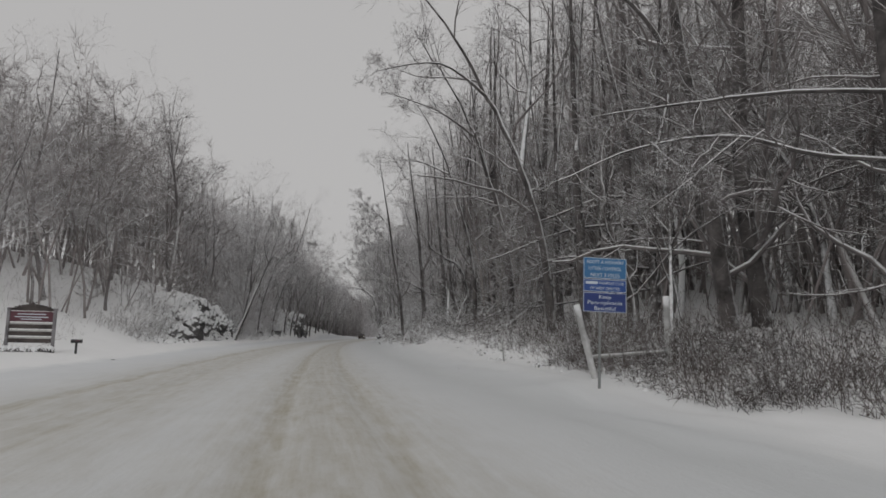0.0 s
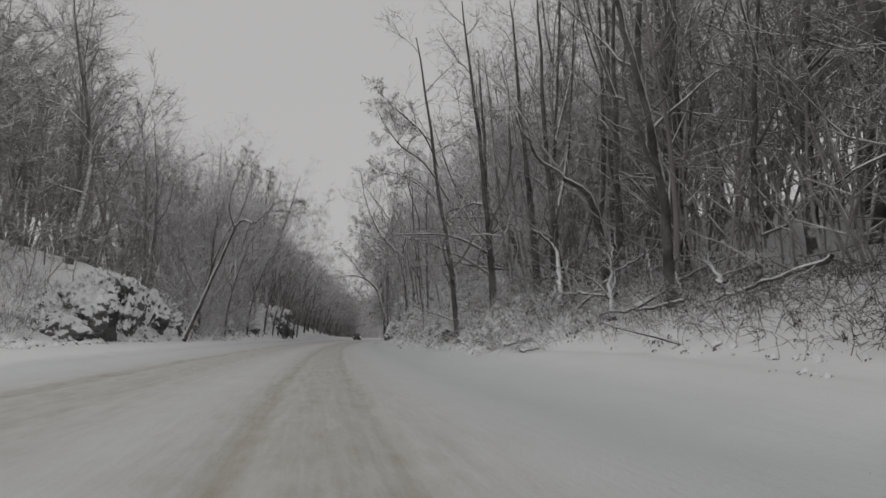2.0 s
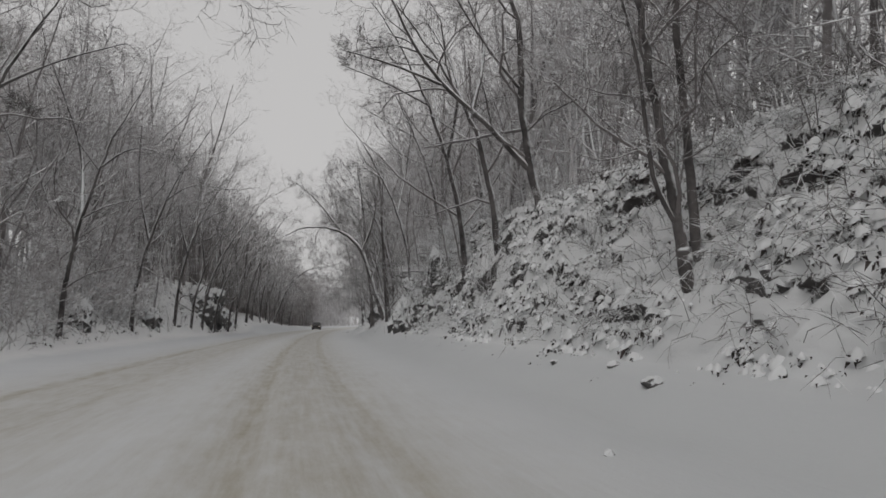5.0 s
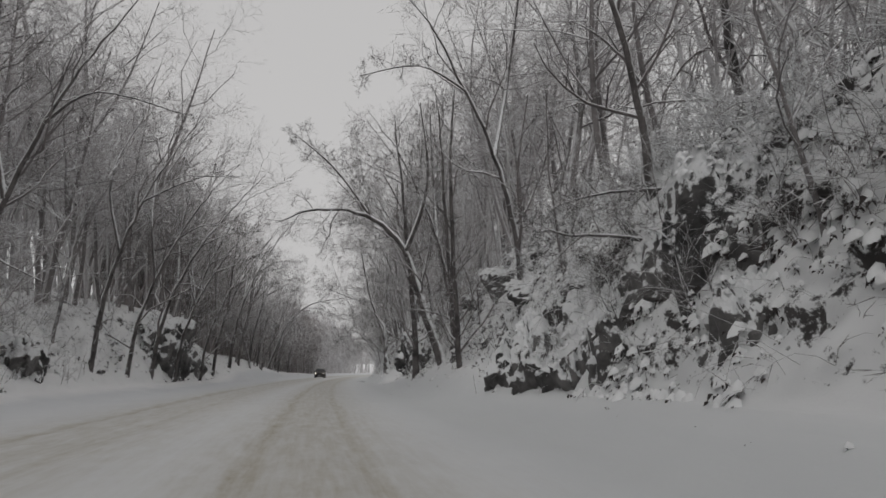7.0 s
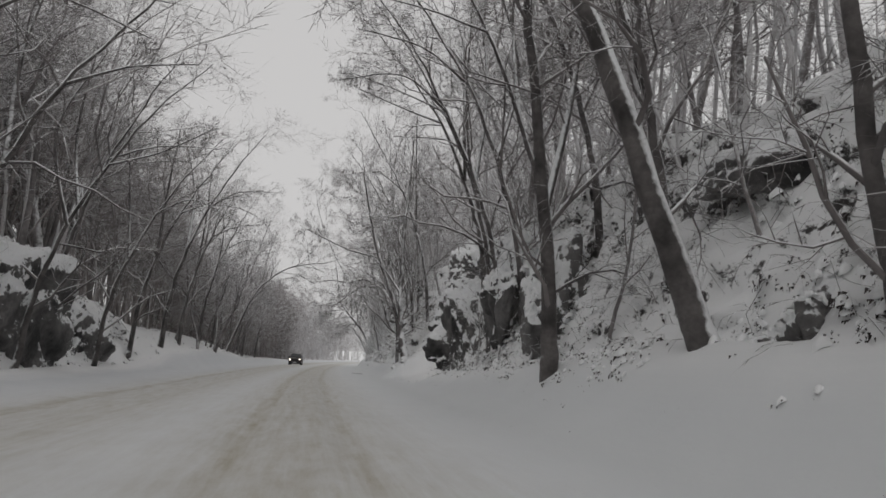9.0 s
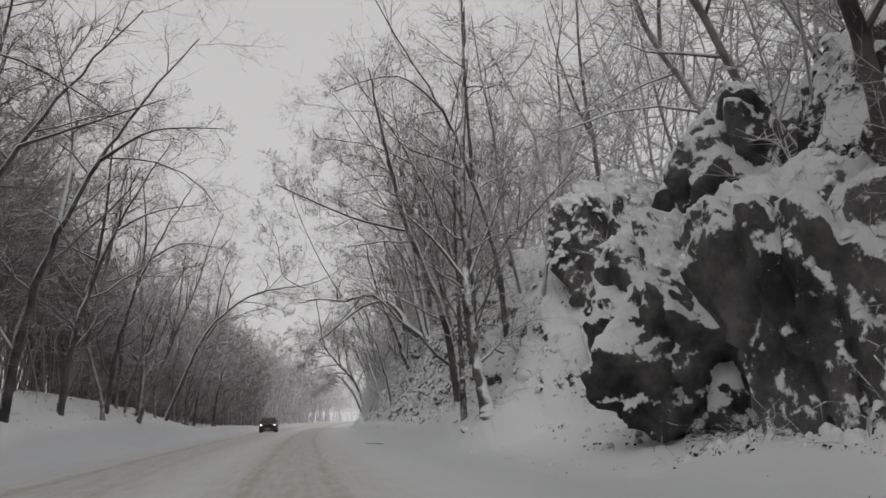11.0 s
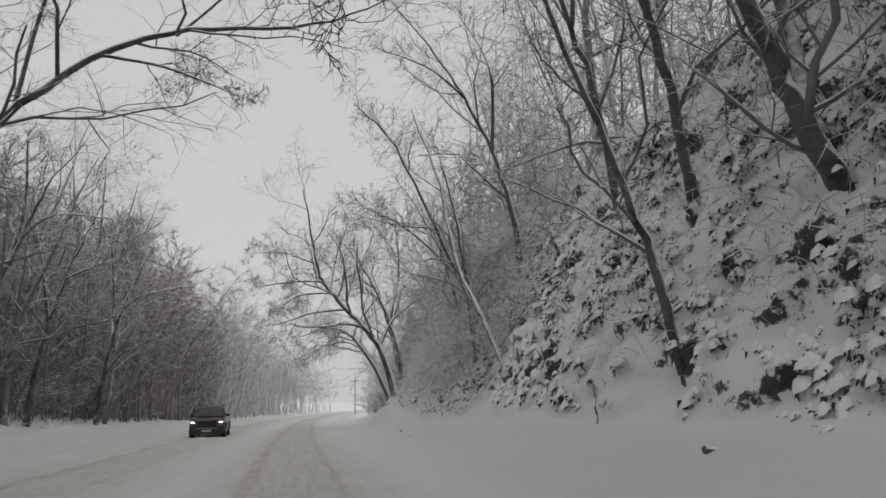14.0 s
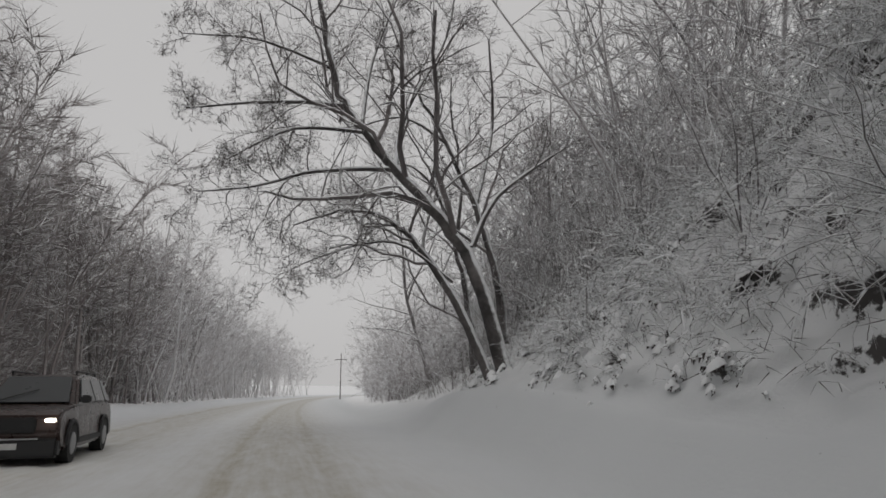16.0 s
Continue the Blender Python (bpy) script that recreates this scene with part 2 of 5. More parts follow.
LEAF = snowy("dead_leaf", (.04, .033, .032, 1), (.11, .091, .086, 1), 6.0, .65, .95, 7.0, patch=.7)
STEM = snowy("brush_stem", (.085, .071, .066, 1), (.19, .161, .148, 1), 4.0, .35, .85, 6.0, patch=.6)


# ---- mesh helpers ----
def link(name, mesh, mat, parent=None, label=""):
    mesh.materials.append(mat)
    ob = new(name, mesh)
    if parent is not None:
        ob.parent = parent
    if label:
        ob["label"] = label
    return ob


def part(name, bm, mat, parent=None, label="", smooth=False):
    mesh = bpy.data.meshes.new(name)
    bmesh.ops.recalc_face_normals(bm, faces=bm.faces)
    for f in bm.faces:
        f.smooth = smooth
    bm.to_mesh(mesh)
    bm.free()
    return link(name, mesh, mat, parent, label)


def empty(name, m, label, category, group="", kind=""):
    ob = new(name)
    ob.empty_display_size = 0.2
    ob.matrix_basis = m
    return tagged(ob, label, category, group, kind)


def box(bm, x0, x1, y0, y1, z0, z1, bevel=0.0):
    r = bmesh.ops.create_cube(bm, size=1)
    bmesh.ops.scale(bm, vec=(x1 - x0, y1 - y0, z1 - z0), verts=r["verts"])
    bmesh.ops.translate(bm, vec=((x0 + x1) / 2, (y0 + y1) / 2, (z0 + z1) / 2), verts=r["verts"])
    if bevel:
        edges = list({e for v in r["verts"] for e in v.link_edges})
        bmesh.ops.bevel(bm, geom=edges, offset=bevel, segments=2, affect="EDGES")
    return bm


def rod(bm, a, b, r0, r1=None, sides=10):
    a, b = Vector(a), Vector(b)
    r = bmesh.ops.create_cone(bm, cap_ends=True, segments=sides, radius1=r0, radius2=r0 if r1 is None else r1, depth=(b - a).length)
    m = Matrix.Translation((a + b) / 2) @ (b - a).to_track_quat("Z", "Y").to_matrix().to_4x4()
    bmesh.ops.transform(bm, matrix=m, verts=r["verts"])
    return bm


class Wood:
    """Gathers tapered limbs and turns them into one mesh of tubes."""

    def __init__(self):
        self.groups = {}

    def add(self, pts, radii, sides):
        self.groups.setdefault((len(pts), sides), []).append((pts, radii))

    def mesh(self, name):
        """Thin limbs (three sides) run out to a point, thicker ones stay open tubes, the finest twigs are slim wedges."""
        verts, quads, tris, base = [], [], [], 0
        for (n, sides), limbs in self.groups.items():
            p = np.array([[tuple(q) for q in pts] for pts, _ in limbs])
            r = np.array([radii for _, radii in limbs])
            if n == 2 and sides == 3 and len(limbs) > 400:        # the finest twigs: two slim sides that meet in a point
                k = len(limbs)
                w = p[:, 1] - p[:, 0]
                u = np.cross(w, np.stack([np.sin(p[:, 0, 2] * 37), np.cos(p[:, 0, 0] * 41), np.full(k, .4)], -1))
                u *= r[:, :1] / (np.linalg.norm(u, axis=1, keepdims=True) + 1e-9)
                verts.append(np.stack([p[:, 0] - u, p[:, 0] + u, p[:, 1]], 1).reshape(-1, 3))
                tris.append(base + np.arange(k * 3).reshape(-1, 3))
                base += k * 3
                continue
            t = np.gradient(p, axis=1)
            t /= np.linalg.norm(t, axis=2, keepdims=True) + 1e-9
            ref = np.where(np.abs(t[:, :1, 2:3]) > .9, np.array([1.0, 0, 0]), np.array([0, 0, 1.0]))
            u = np.cross(t, ref)
            u /= np.linalg.norm(u, axis=2, keepdims=True) + 1e-9
            v = np.cross(t, u)
            a = np.arange(sides) * 2 * math.pi / sides
            ring = p[:, :, None] + r[:, :, None, None] * (u[:, :, None] * np.cos(a)[:, None] + v[:, :, None] * np.sin(a)[:, None])
            k, pointed = len(limbs), sides == 3
            rings = n - 1 if pointed else n
            flat = ring[:, :rings].reshape(k, rings * sides, 3)
            if pointed:
                flat = np.concatenate([flat, p[:, -1:]], axis=1)
            per = flat.shape[1]
            verts.append(flat.reshape(-1, 3))
            j, j2 = np.arange(sides), (np.arange(sides) + 1) % sides
            first = base + (np.arange(k) * per)[:, None, None]
            if rings > 1:
                i = first + (np.arange(rings - 1) * sides)[None, :, None]
                quads.append(np.stack([i + j, i + j2, i + sides + j2, i + sides + j], -1).reshape(-1, 4))
            if pointed:
                i = first + (rings - 1) * sides
                tip = np.broadcast_to(first + per - 1, (k, 1, sides))
                tris.append(np.stack([i + j, i + j2, tip], -1).reshape(-1, 3))
            base += k * per
        quads = np.concatenate(quads) if quads else np.zeros((0, 4), int)
        tris = np.concatenate(tris) if tris else np.zeros((0, 3), int)
        verts = np.concatenate(verts)
        mesh = bpy.data.meshes.new(name)
        mesh.vertices.add(len(verts))
        mesh.vertices.foreach_set("co", verts.astype(np.float32).ravel())
        mesh.loops.add(quads.size + tris.size)
        mesh.loops.foreach_set("vertex_index", np.concatenate([quads.ravel(), tris.ravel()]).astype(np.int32))
        mesh.polygons.add(len(quads) + len(tris))
        mesh.polygons.foreach_set("loop_start", np.concatenate([np.arange(len(quads)) * 4, quads.size + np.arange(len(tris)) * 3]).astype(np.int32))
        mesh.polygons.foreach_set("use_smooth", np.ones(len(quads) + len(tris), dtype=bool))
        mesh.update(calc_edges=True)
        return mesh


def limb(rng, start, way, length, r0, r1, n, wobble, rise):
    pts, radii = [start.copy()], [r0]
    p, v = start.copy(), way.normalized()
    for i in range(n):
        v = v + Vector((rng.gauss(0, wobble), rng.gauss(0, wobble), rng.gauss(0, wobble) + rise))
        v.normalize()
        p = p + v * (length / n)
        pts.append(p.copy())
        radii.append(r0 + (r1 - r0) * (i + 1) / n)
    return pts, radii


def sprout(rng, wood, pts, radii, length, spec, level=0, least=.011):
    """Children along a limb, and theirs in turn. spec rows: count, first, length ratio, angle, segments, sides, rise, wobble, wood index."""
    if level >= len(spec):
        return
    count, first, ratio, angle, n, sides, rise, wobble, which = spec[level]
    spin = rng.random() * 6.28
    for i in range(count):
        f = first + (1 - first) * (i + rng.random()) / count
        x = f * (len(pts) - 1)
        k = min(int(x), len(pts) - 2)
        p = pts[k].lerp(pts[k + 1], x - k)
        r = radii[k] + (radii[k + 1] - radii[k]) * (x - k)
        t = (pts[k + 1] - pts[k]).normalized()
        spin += 2.4 + rng.gauss(0, .5)
        side = t.orthogonal().normalized()
        side.rotate(Matrix.Rotation(spin, 3, t))
        a = radians(angle * rng.uniform(.7, 1.25))
        reach = length * ratio * (1.2 - .65 * f) * rng.uniform(.65, 1.25)
        r0 = max(least if n > 1 else least * .62, min(r * .55, reach * (.017 if n > 1 else .008)))
        q, rr = limb(rng, p, t * math.cos(a) + side * math.sin(a), reach, r0, max(.003, r0 * .35), n, wobble, rise)
        wood[which].add(q, rr, sides)
        sprout(rng, wood, q, rr, reach, spec, level + 1, least)


FOREST = [(13, .24, .36, 54, 4, 3, .05, .24, 0), (7, .15, .52, 52, 3, 3, .03, .28, 1), (8, .1, .55, 52, 1, 3, .04, .26, 1), (2, .3, .62, 46, 1, 3, .03, .2, 1)]
SLIM = [(13, .2, .3, 48, 4, 3, .06, .2, 0), (6, .15, .55, 48, 2, 3, .04, .24, 1), (6, .15, .6, 46, 1, 3, .03, .16, 1), (2, .3, .6, 46, 1, 3, .03, .2, 1)]
HERO = [(10, .36, .32, 52, 6, 4, .03, .22, 1), (8, .15, .52, 52, 4, 3, .02, .28, 1), (7, .12, .52, 52, 2, 3, .01, .3, 1), (3, .25, .95, 38, 1, 3, .02, .1, 1)]
BROAD = [(12, .34, .36, 54, 6, 4, .04, .24, 1), (8, .15, .56, 54, 4, 3, .01, .28, 1), (7, .1, .55, 52, 2, 3, .0, .3, 1), (3, .25, .95, 38, 1, 3, .02, .1, 1)]
SHRUB = [(8, .12, .5, 42, 3, 3, -.06, .25, 1), (8, .1, .55, 48, 1, 3, -.05, .25, 1)]
CALM = [(13, .36, .26, 50, 5, 4, .04, .24, 1), (7, .2, .55, 52, 4, 3, .02, .28, 1), (7, .12, .55, 50, 2, 3, .0, .3, 1), (3, .25, .95, 38, 1, 3, .02, .1, 1)]
EDGE = [(9, .42, .2, 50, 4, 4, .06, .22, 1), (6, .2, .55, 50, 3, 3, .03, .26, 1), (6, .12, .55, 50, 1, 3, .0, .3, 1), (2, .3, .95, 38, 1, 3, .02, .1, 1)]
LEAN = [(9, .34, .34, 52, 5, 4, .03, .24, 1), (7, .18, .55, 52, 3, 3, .02, .28, 1), (8, .12, .55, 50, 1, 3, .0, .24, 1), (2, .3, .95, 38, 1, 3, .02, .2, 1)]


def forest_tree(seed, tall, girth, spec, label, bark):
    rng = random.Random(seed)
    trunk, crown = Wood(), Wood()
    pts, radii = limb(rng, Vector((0, 0, -.5)), Vector((rng.gauss(0, .05), rng.gauss(0, .05), 1)), tall, girth, girth * .12, 12, .085, .03)
    radii[0] *= 1.35
    trunk.add(pts, radii, 8)
    if rng.random() < .6:                                   # a forked stem
        k = rng.randint(4, 6)
        q, rr = limb(rng, pts[k], Vector((rng.gauss(0, .35), rng.gauss(0, .35), 1)), tall * .5, radii[k] * .75, girth * .1, 7, .11, .05)
        trunk.add(q, rr, 6)
        sprout(rng, (trunk, crown), q, rr, tall * .55, [(7,) + spec[0][1:]] + spec[1:])
    sprout(rng, (trunk, crown), pts, radii, tall, spec)
    ob = empty("tree", Matrix(), label, "tree")
    link("trunk", trunk.mesh("trunk"), bark, ob)
    # far trees take the twig tone paled for haze
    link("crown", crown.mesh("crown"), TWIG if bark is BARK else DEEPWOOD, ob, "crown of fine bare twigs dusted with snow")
    return ob


def shrub_plant(seed, tall, stems, spread, label, mat=None, girth=1.0):
    """A leafless many-stemmed shrub."""
    rng = random.Random(seed)
    stem, crown = Wood(), Wood()
    for i in range(stems):
        a = i * 2.4 + rng.random()
        way = Vector((math.cos(a) * spread * rng.random(), math.sin(a) * spread * rng.random(), 1))
        reach = tall * rng.uniform(.6, 1.1)
        pts, radii = limb(rng, Vector((math.cos(a) * .12, math.sin(a) * .12, -.2)), way, reach, (.007 + .003 * tall) * girth, .005 * girth, 6, .18, -.1)
        stem.add(pts, radii, 4)
        sprout(rng, (stem, crown), pts, radii, reach, SHRUB, 0, .005 * girth)
    ob = empty("shrub", Matrix(), label, "shrub")
    link("framework", stem.mesh("framework"), mat or SNOWTWIG, ob)
    link("crown", crown.mesh("crown"), mat or SNOWTWIG, ob, "fine twigs lined with snow")
    return ob


def smooth_line(knots, per):
    """Points on a smooth line through knots of (vector, radius)."""
    out = []
    k = [knots[0]] + list(knots) + [knots[-1]]
    for i in range(1, len(k) - 2):
        for j in range(per):
            t = j / per
            w = (-.5 * t + t * t - .5 * t ** 3, 1 - 2.5 * t * t + 1.5 * t ** 3, .5 * t + 2 * t * t - 1.5 * t ** 3, -.5 * t * t + .5 * t ** 3)
            p = sum((k[i - 1 + a][0] * w[a] for a in range(4)), Vector())
            out.append((p, k[i][1] + (k[i + 1][1] - k[i][1]) * t))
    out.append(knots[-1])
    return out


def leaning_tree(seed, label, s, d, tall, girth, reach, spec=None):
    """A roadside tree that bends over the road by reach metres, with one or two forks."""
    r = random.Random(seed)
    z = height(s, d)
    sign = -1 if d > 0 else 1
    main = [(s + r.gauss(0, .2) * f, d + sign * reach * f ** 1.8, z + tall * f * (1 - .12 * f), girth * (1 - .88 * f)) for f in (0, .2, .4, .6, .8, 1)]
    a, b = main[2], main[3]
    fork = [a, (a[0] + r.uniform(-1, 1), a[1] - sign * r.uniform(-.6, 1), a[2] + tall * .25, a[3] * .6), (a[0] + r.uniform(-1.5, 1.5), a[1] - sign * r.uniform(-1, 1.5), a[2] + tall * .5, .03)]
    arm = [b, (b[0] + r.uniform(-1, 1), b[1] + sign * tall * .12, b[2] + tall * .06, b[3] * .5), (b[0] + r.uniform(-1.5, 1.5), b[1] + sign * tall * .27, b[2] + tall * r.uniform(.0, .14), .02)]
    return hero_tree(seed, label, [main, fork, arm], spec or LEAN)


def hero_tree(seed, label, stems, spec=HERO, name="tree"):
    """A single tree whose main stems run through knots of s, d, z and radius."""
    rng = random.Random(seed)
    s0, d0, z0, _ = stems[0][0]
    foot = P(s0, d0, z0)
    trunk, crown = Wood(), Wood()
    for i, stem in enumerate(stems):
        knots = [(P(s, d, z) - foot, r) for s, d, z, r in stem]
        if i == 0:
            a, b = knots[0], knots[1]
            knots = [(a[0] - (b[0] - a[0]).normalized() * 1.4, a[1] * 1.35), (a[0], a[1] * 1.15), (a[0].lerp(b[0], .25), a[1] * .98)] + knots[1:]
        line = smooth_line(knots, 5)
        pts = [p + Vector((rng.gauss(0, 1), rng.gauss(0, 1), rng.gauss(0, 1))) * (.008 if k < 15 else .03) for k, (p, _) in enumerate(line)]
        radii = [r for _, r in line]
        trunk.add(pts, radii, 9)
        length = sum((a - b).length for a, b in zip(pts, pts[1:]))
        sprout(rng, (trunk, crown), pts, radii, length, spec, 0, .0085)
    ob = empty(name, Matrix.Translation(foot), label, "tree")
    link("trunk", trunk.mesh("trunk"), BARK, ob)
    link("crown", crown.mesh("crown"), TWIG, ob, "spreading bare twigs dusted with snow")
    return ob


# ---- the ground: one sheet from the road to the horizon ----
def span(*runs):
    out = []
    for a, b, step in runs:
        k = max(1, round((b - a) / step))
        out += [a + (b - a) * i / k for i in range(k)]
    return out + [runs[-1][1]]


def build_ground():
    rows = span((-90, -8, 3), (-8, 44, .5), (44, 232, .3), (232, 262, .5), (262, 420, 3), (420, 1300, 40))
    cols = span((-800, -120, 85), (-120, -40, 8), (-40, -18, 1.2), (-18, -15.2, .4), (-15.2, -10.8, .17), (-10.8, -7, .4), (-7, 2.4, .2), (2.4, 5.4, .35), (5.4, 10.4, .13),
                (10.4, 13, .4), (13, 20, 1), (20, 40, 2), (40, 120, 8), (120, 700, 72))
    verts = []
    for s in rows:
        for d in cols:
            z = height(s, d)
            verts.append(P(s, d - jut(s, d, z) if d > 0 else d + jut(s, d, z), z))
    n = len(cols)
    faces = [(i * n + j, (i + 1) * n + j, (i + 1) * n + j + 1, i * n + j + 1)[::-1] for i in range(len(rows) - 1) for j in range(n - 1)]
    mesh = bpy.data.meshes.new("ground")
    mesh.from_pydata(verts, [], faces)
    uv = mesh.uv_layers.new(name="road")
    flat = np.array([(s, d) for s in rows for d in cols], dtype=np.float32)
    idx = np.empty(len(mesh.loops), dtype=np.int32)
    mesh.loops.foreach_get("vertex_index", idx)
    uv.data.foreach_set("uv", flat[idx].ravel())
    mesh.polygons.foreach_set("use_smooth", np.ones(len(mesh.polygons), dtype=bool))
    ob = link("ground", mesh, GROUND)
    tagged(ob, "snow-covered ground with a rutted sanded road between rocky banks", "ground", kind="structure")


build_ground()

# ---- single trees along the road ----
hero_tree(11, "slender bare tree leaning from the bank over the road", [
    [(84.2, -11.75, height(84.2, -11.75), .2), (84.3, -10.9, 2.8, .16), (84.4, -10.1, 5.1, .14), (84.5, -9.3, 7.3, .12), (84.4, -8.6, 9.15, .105), (84.3, -8.25, 10.2, .1),
     (84.2, -7.65, 10.75, .085), (84, -6.6, 10.6, .075), (84, -5.8, 11.45, .065), (84, -4.85, 11.75, .05), (84, -2.45, 11.7, .025), (84, -1, 11.5, .01)],
    [(84.3, -8.3, 10.1, .07), (83.9, -8.75, 11.7, .06), (84, -8.7, 13.1, .05), (84, -8.1, 15, .035), (84, -7.5, 17, .012)],
    [(84, -5.7, 11.5, .05), (84, -5.2, 12.3, .045), (84, -5.6, 13.3, .035), (84, -5.5, 15.4, .012)],
    [(84, -5.2, 12.3, .04), (84, -3.9, 12.6, .03), (84, -2.6, 12.5, .01)],
    [(84.3, -8.2, 10.4, .05), (84.2, -7.4, 12.9, .04), (84.2, -6.7, 15.6, .012)],
    [(84.5, -9.25, 7.4, .045), (84.9, -8.0, 7.5, .035), (85.1, -7.0, 7.15, .01)]],
    [(14, .62, .2, 54, 6, 4, .05, .24, 1)] + BROAD[1:])
hero_tree(12, "dark bare tree leaning over the road with a snow-lined fork", [
    [(128, 7.1, 1.6, .27), (128, 6.0, 4.6, .22), (128.3, 4.8, 8.2, .17), (128, 2.6, 10.0, .13), (128, -.1, 10.2, .08), (127.5, -2.2, 9.2, .03)],
    [(128.3, 4.9, 8.0, .15), (128, 5.7, 10.3, .12), (128, 6.1, 13.1, .09), (128.2, 5.6, 17, .03)],
    [(128, 2.9, 9.9, .09), (128, .8, 12.6, .06), (128, -1.5, 14.5, .02)]], spec=CALM)
hero_tree(13, "bare tree with a crooked trunk at the foot of the rock", [
    [(133.6, 6.3, 1.1, .22), (133.4, 6.1, 4.5, .17), (133.2, 5.6, 9, .13), (133, 5.0, 14, .08), (133, 4.5, 18, .03)],
    [(133.4, 6.0, 5.0, .11), (133.8, 7.0, 9, .08), (134, 7.6, 14, .03)]], spec=CALM)
hero_tree(14, "slim upright bare tree on the snowy bank", [
    [(124.1, 7.2, 1.8, .12), (124.1, 6.8, 5, .11), (124, 6.4, 10, .08), (124, 6, 15, .03)]], spec=CALM)
hero_tree(15, "slim upright bare tree on the snowy bank", [
    [(120.9, 6.6, 1.4, .12), (120.9, 6.4, 5, .11), (120.8, 6.1, 10, .08), (121, 6.3, 15, .03)]], spec=CALM)
hero_tree(16, "dark bare tree leaning from the bank towards the road", [
    [(169.7, 6.9, 1.9, .175), (169.6, 6.3, 5.5, .152), (169.7, 4.9, 9.2, .129), (169.7, 4.1, 12.3, .099), (169.7, 3.2, 17, .030)],
    [(169.7, 4.9, 9.2, .076), (169.5, 2.4, 9.7, .053), (169.3, -.8, 11, .023)]], spec=CALM)
hero_tree(17, "thick dark bare tree with a line of snow down its trunk", [
    [(164.4, 6.7, 1.2, 0.27), (164.5, 6.5, 2.4, 0.2), (164.6, 6.3, 3.7, 0.17), (164.8, 6.2, 5.6, 0.15), (165.0, 6.3, 7.4, 0.13), (165.2, 6.3, 9.6, 0.11), (165.5, 6.6, 13.9, 0.07), (165.7, 6.8, 17.9, 0.03)],
    [(164.8, 6.2, 5.9, 0.09), (164.9, 5.8, 6.6, 0.075), (165.1, 5.0, 7.7, 0.055), (165.3, 4.0, 8.7, 0.03), (165.4, 3.3, 9.3, 0.012)],
    [(164.8, 6.1, 5.6, 0.08), (165.0, 6.6, 6.8, 0.06), (165.2, 7.5, 8.7, 0.04), (165.3, 8.4, 11.3, 0.015)]], spec=CALM)
hero_tree(38, "slim dark bare tree on the snowy bank", [
    [(166.8, 6.4, 2.4, 0.1), (166.9, 6.4, 4.0, 0.085), (167.0, 6.4, 6.1, 0.07), (167.1, 6.4, 8.6, 0.055), (167.2, 6.5, 11.7, 0.04), (167.3, 6.8, 15.0, 0.015)]], spec=CALM)
hero_tree(18, "bare tree with a long snow-lined limb arching over the road", [
    [(185.0, 8.5, 5.1, 0.34), (185.1, 8.6, 5.8, 0.3), (185.4, 8.0, 6.4, 0.27), (185.8, 7.2, 7.0, 0.22), (186.3, 6.5, 8.3, 0.17), (186.7, 5.4, 9.1, 0.14), (186.9, 4.3, 9.4, 0.11), (187.0, 2.9, 9.0, 0.09), (187.2, 1.3, 9.2, 0.06), (187.3, -0.0, 8.9, 0.03)],
    [(185.2, 8.2, 6.2, 0.2), (185.6, 7.8, 8.2, 0.17), (186.0, 7.6, 9.4, 0.14), (186.3, 7.0, 11.6, 0.09), (186.5, 6.6, 14.4, 0.03)],
    [(185.2, 9.1, 6.3, 0.18), (185.4, 9.5, 8.5, 0.15), (185.6, 9.3, 11.0, 0.1), (185.8, 9.4, 14.3, 0.03)],
    [(186.7, 5.5, 9.0, 0.1), (186.9, 4.2, 8.6, 0.08), (187.0, 3.0, 7.7, 0.065), (187.1, 1.8, 6.7, 0.05), (187.2, 1.0, 6.0, 0.035), (187.3, 0.4, 5.4, 0.012)],
    [(185.2, 8.5, 6.0, 0.15), (185.8, 7.9, 10.6, 0.12), (186.3, 7.3, 16.1, 0.09), (186.6, 6.8, 20.7, 0.06), (187.0, 6.3, 25.3, 0.03)],
    [(185.8, 8.0, 10.1, 0.08), (186.3, 5.9, 13.4, 0.06), (186.7, 3.4, 15.5, 0.04), (187.0, 1.3, 16.7, 0.012)],
    [(187.0, 2.9, 9.2, 0.05), (187.2, 1.1, 12.3, 0.04), (187.3, -0.5, 16.1, 0.025), (187.4, -1.0, 18.8, 0.01)],
    [(187.1, 0.4, 9.9, 0.045), (187.2, -1.1, 10.8, 0.035), (187.2, -1.6, 13.2, 0.025), (187.3, -2.7, 15.4, 0.01)],
    [(186.0, 7.6, 11.3, 0.07), (186.4, 5.1, 16.8, 0.05), (186.7, 2.7, 19.0, 0.03), (187.0, 0.8, 20.4, 0.012)]])
hero_tree(19, "bare tree arching from the verge towards the road", [
    [(201.5, -11, height(201.5, -11), .17), (201.5, -9.2, 6.4, .14), (201.4, -7.8, 9.2, .12), (201.3, -5.1, 11.6, .1), (201.3, -3.0, 12.4, .08), (201.3, .6, 13, .05), (201.3, 3.0, 14.2, .02)],
    [(201.4, -7.5, 9.5, .07), (201.5, -7.0, 13.5, .05), (201.5, -6.2, 16, .02)],
    [(201.3, -5.4, 11.4, .06), (201.4, -3.6, 11.2, .04), (201.4, -1.4, 10.4, .012)],
    [(201.3, -3.4, 12.2, .05), (201.2, -1.8, 14, .035), (201.2, -.6, 16, .012)]])
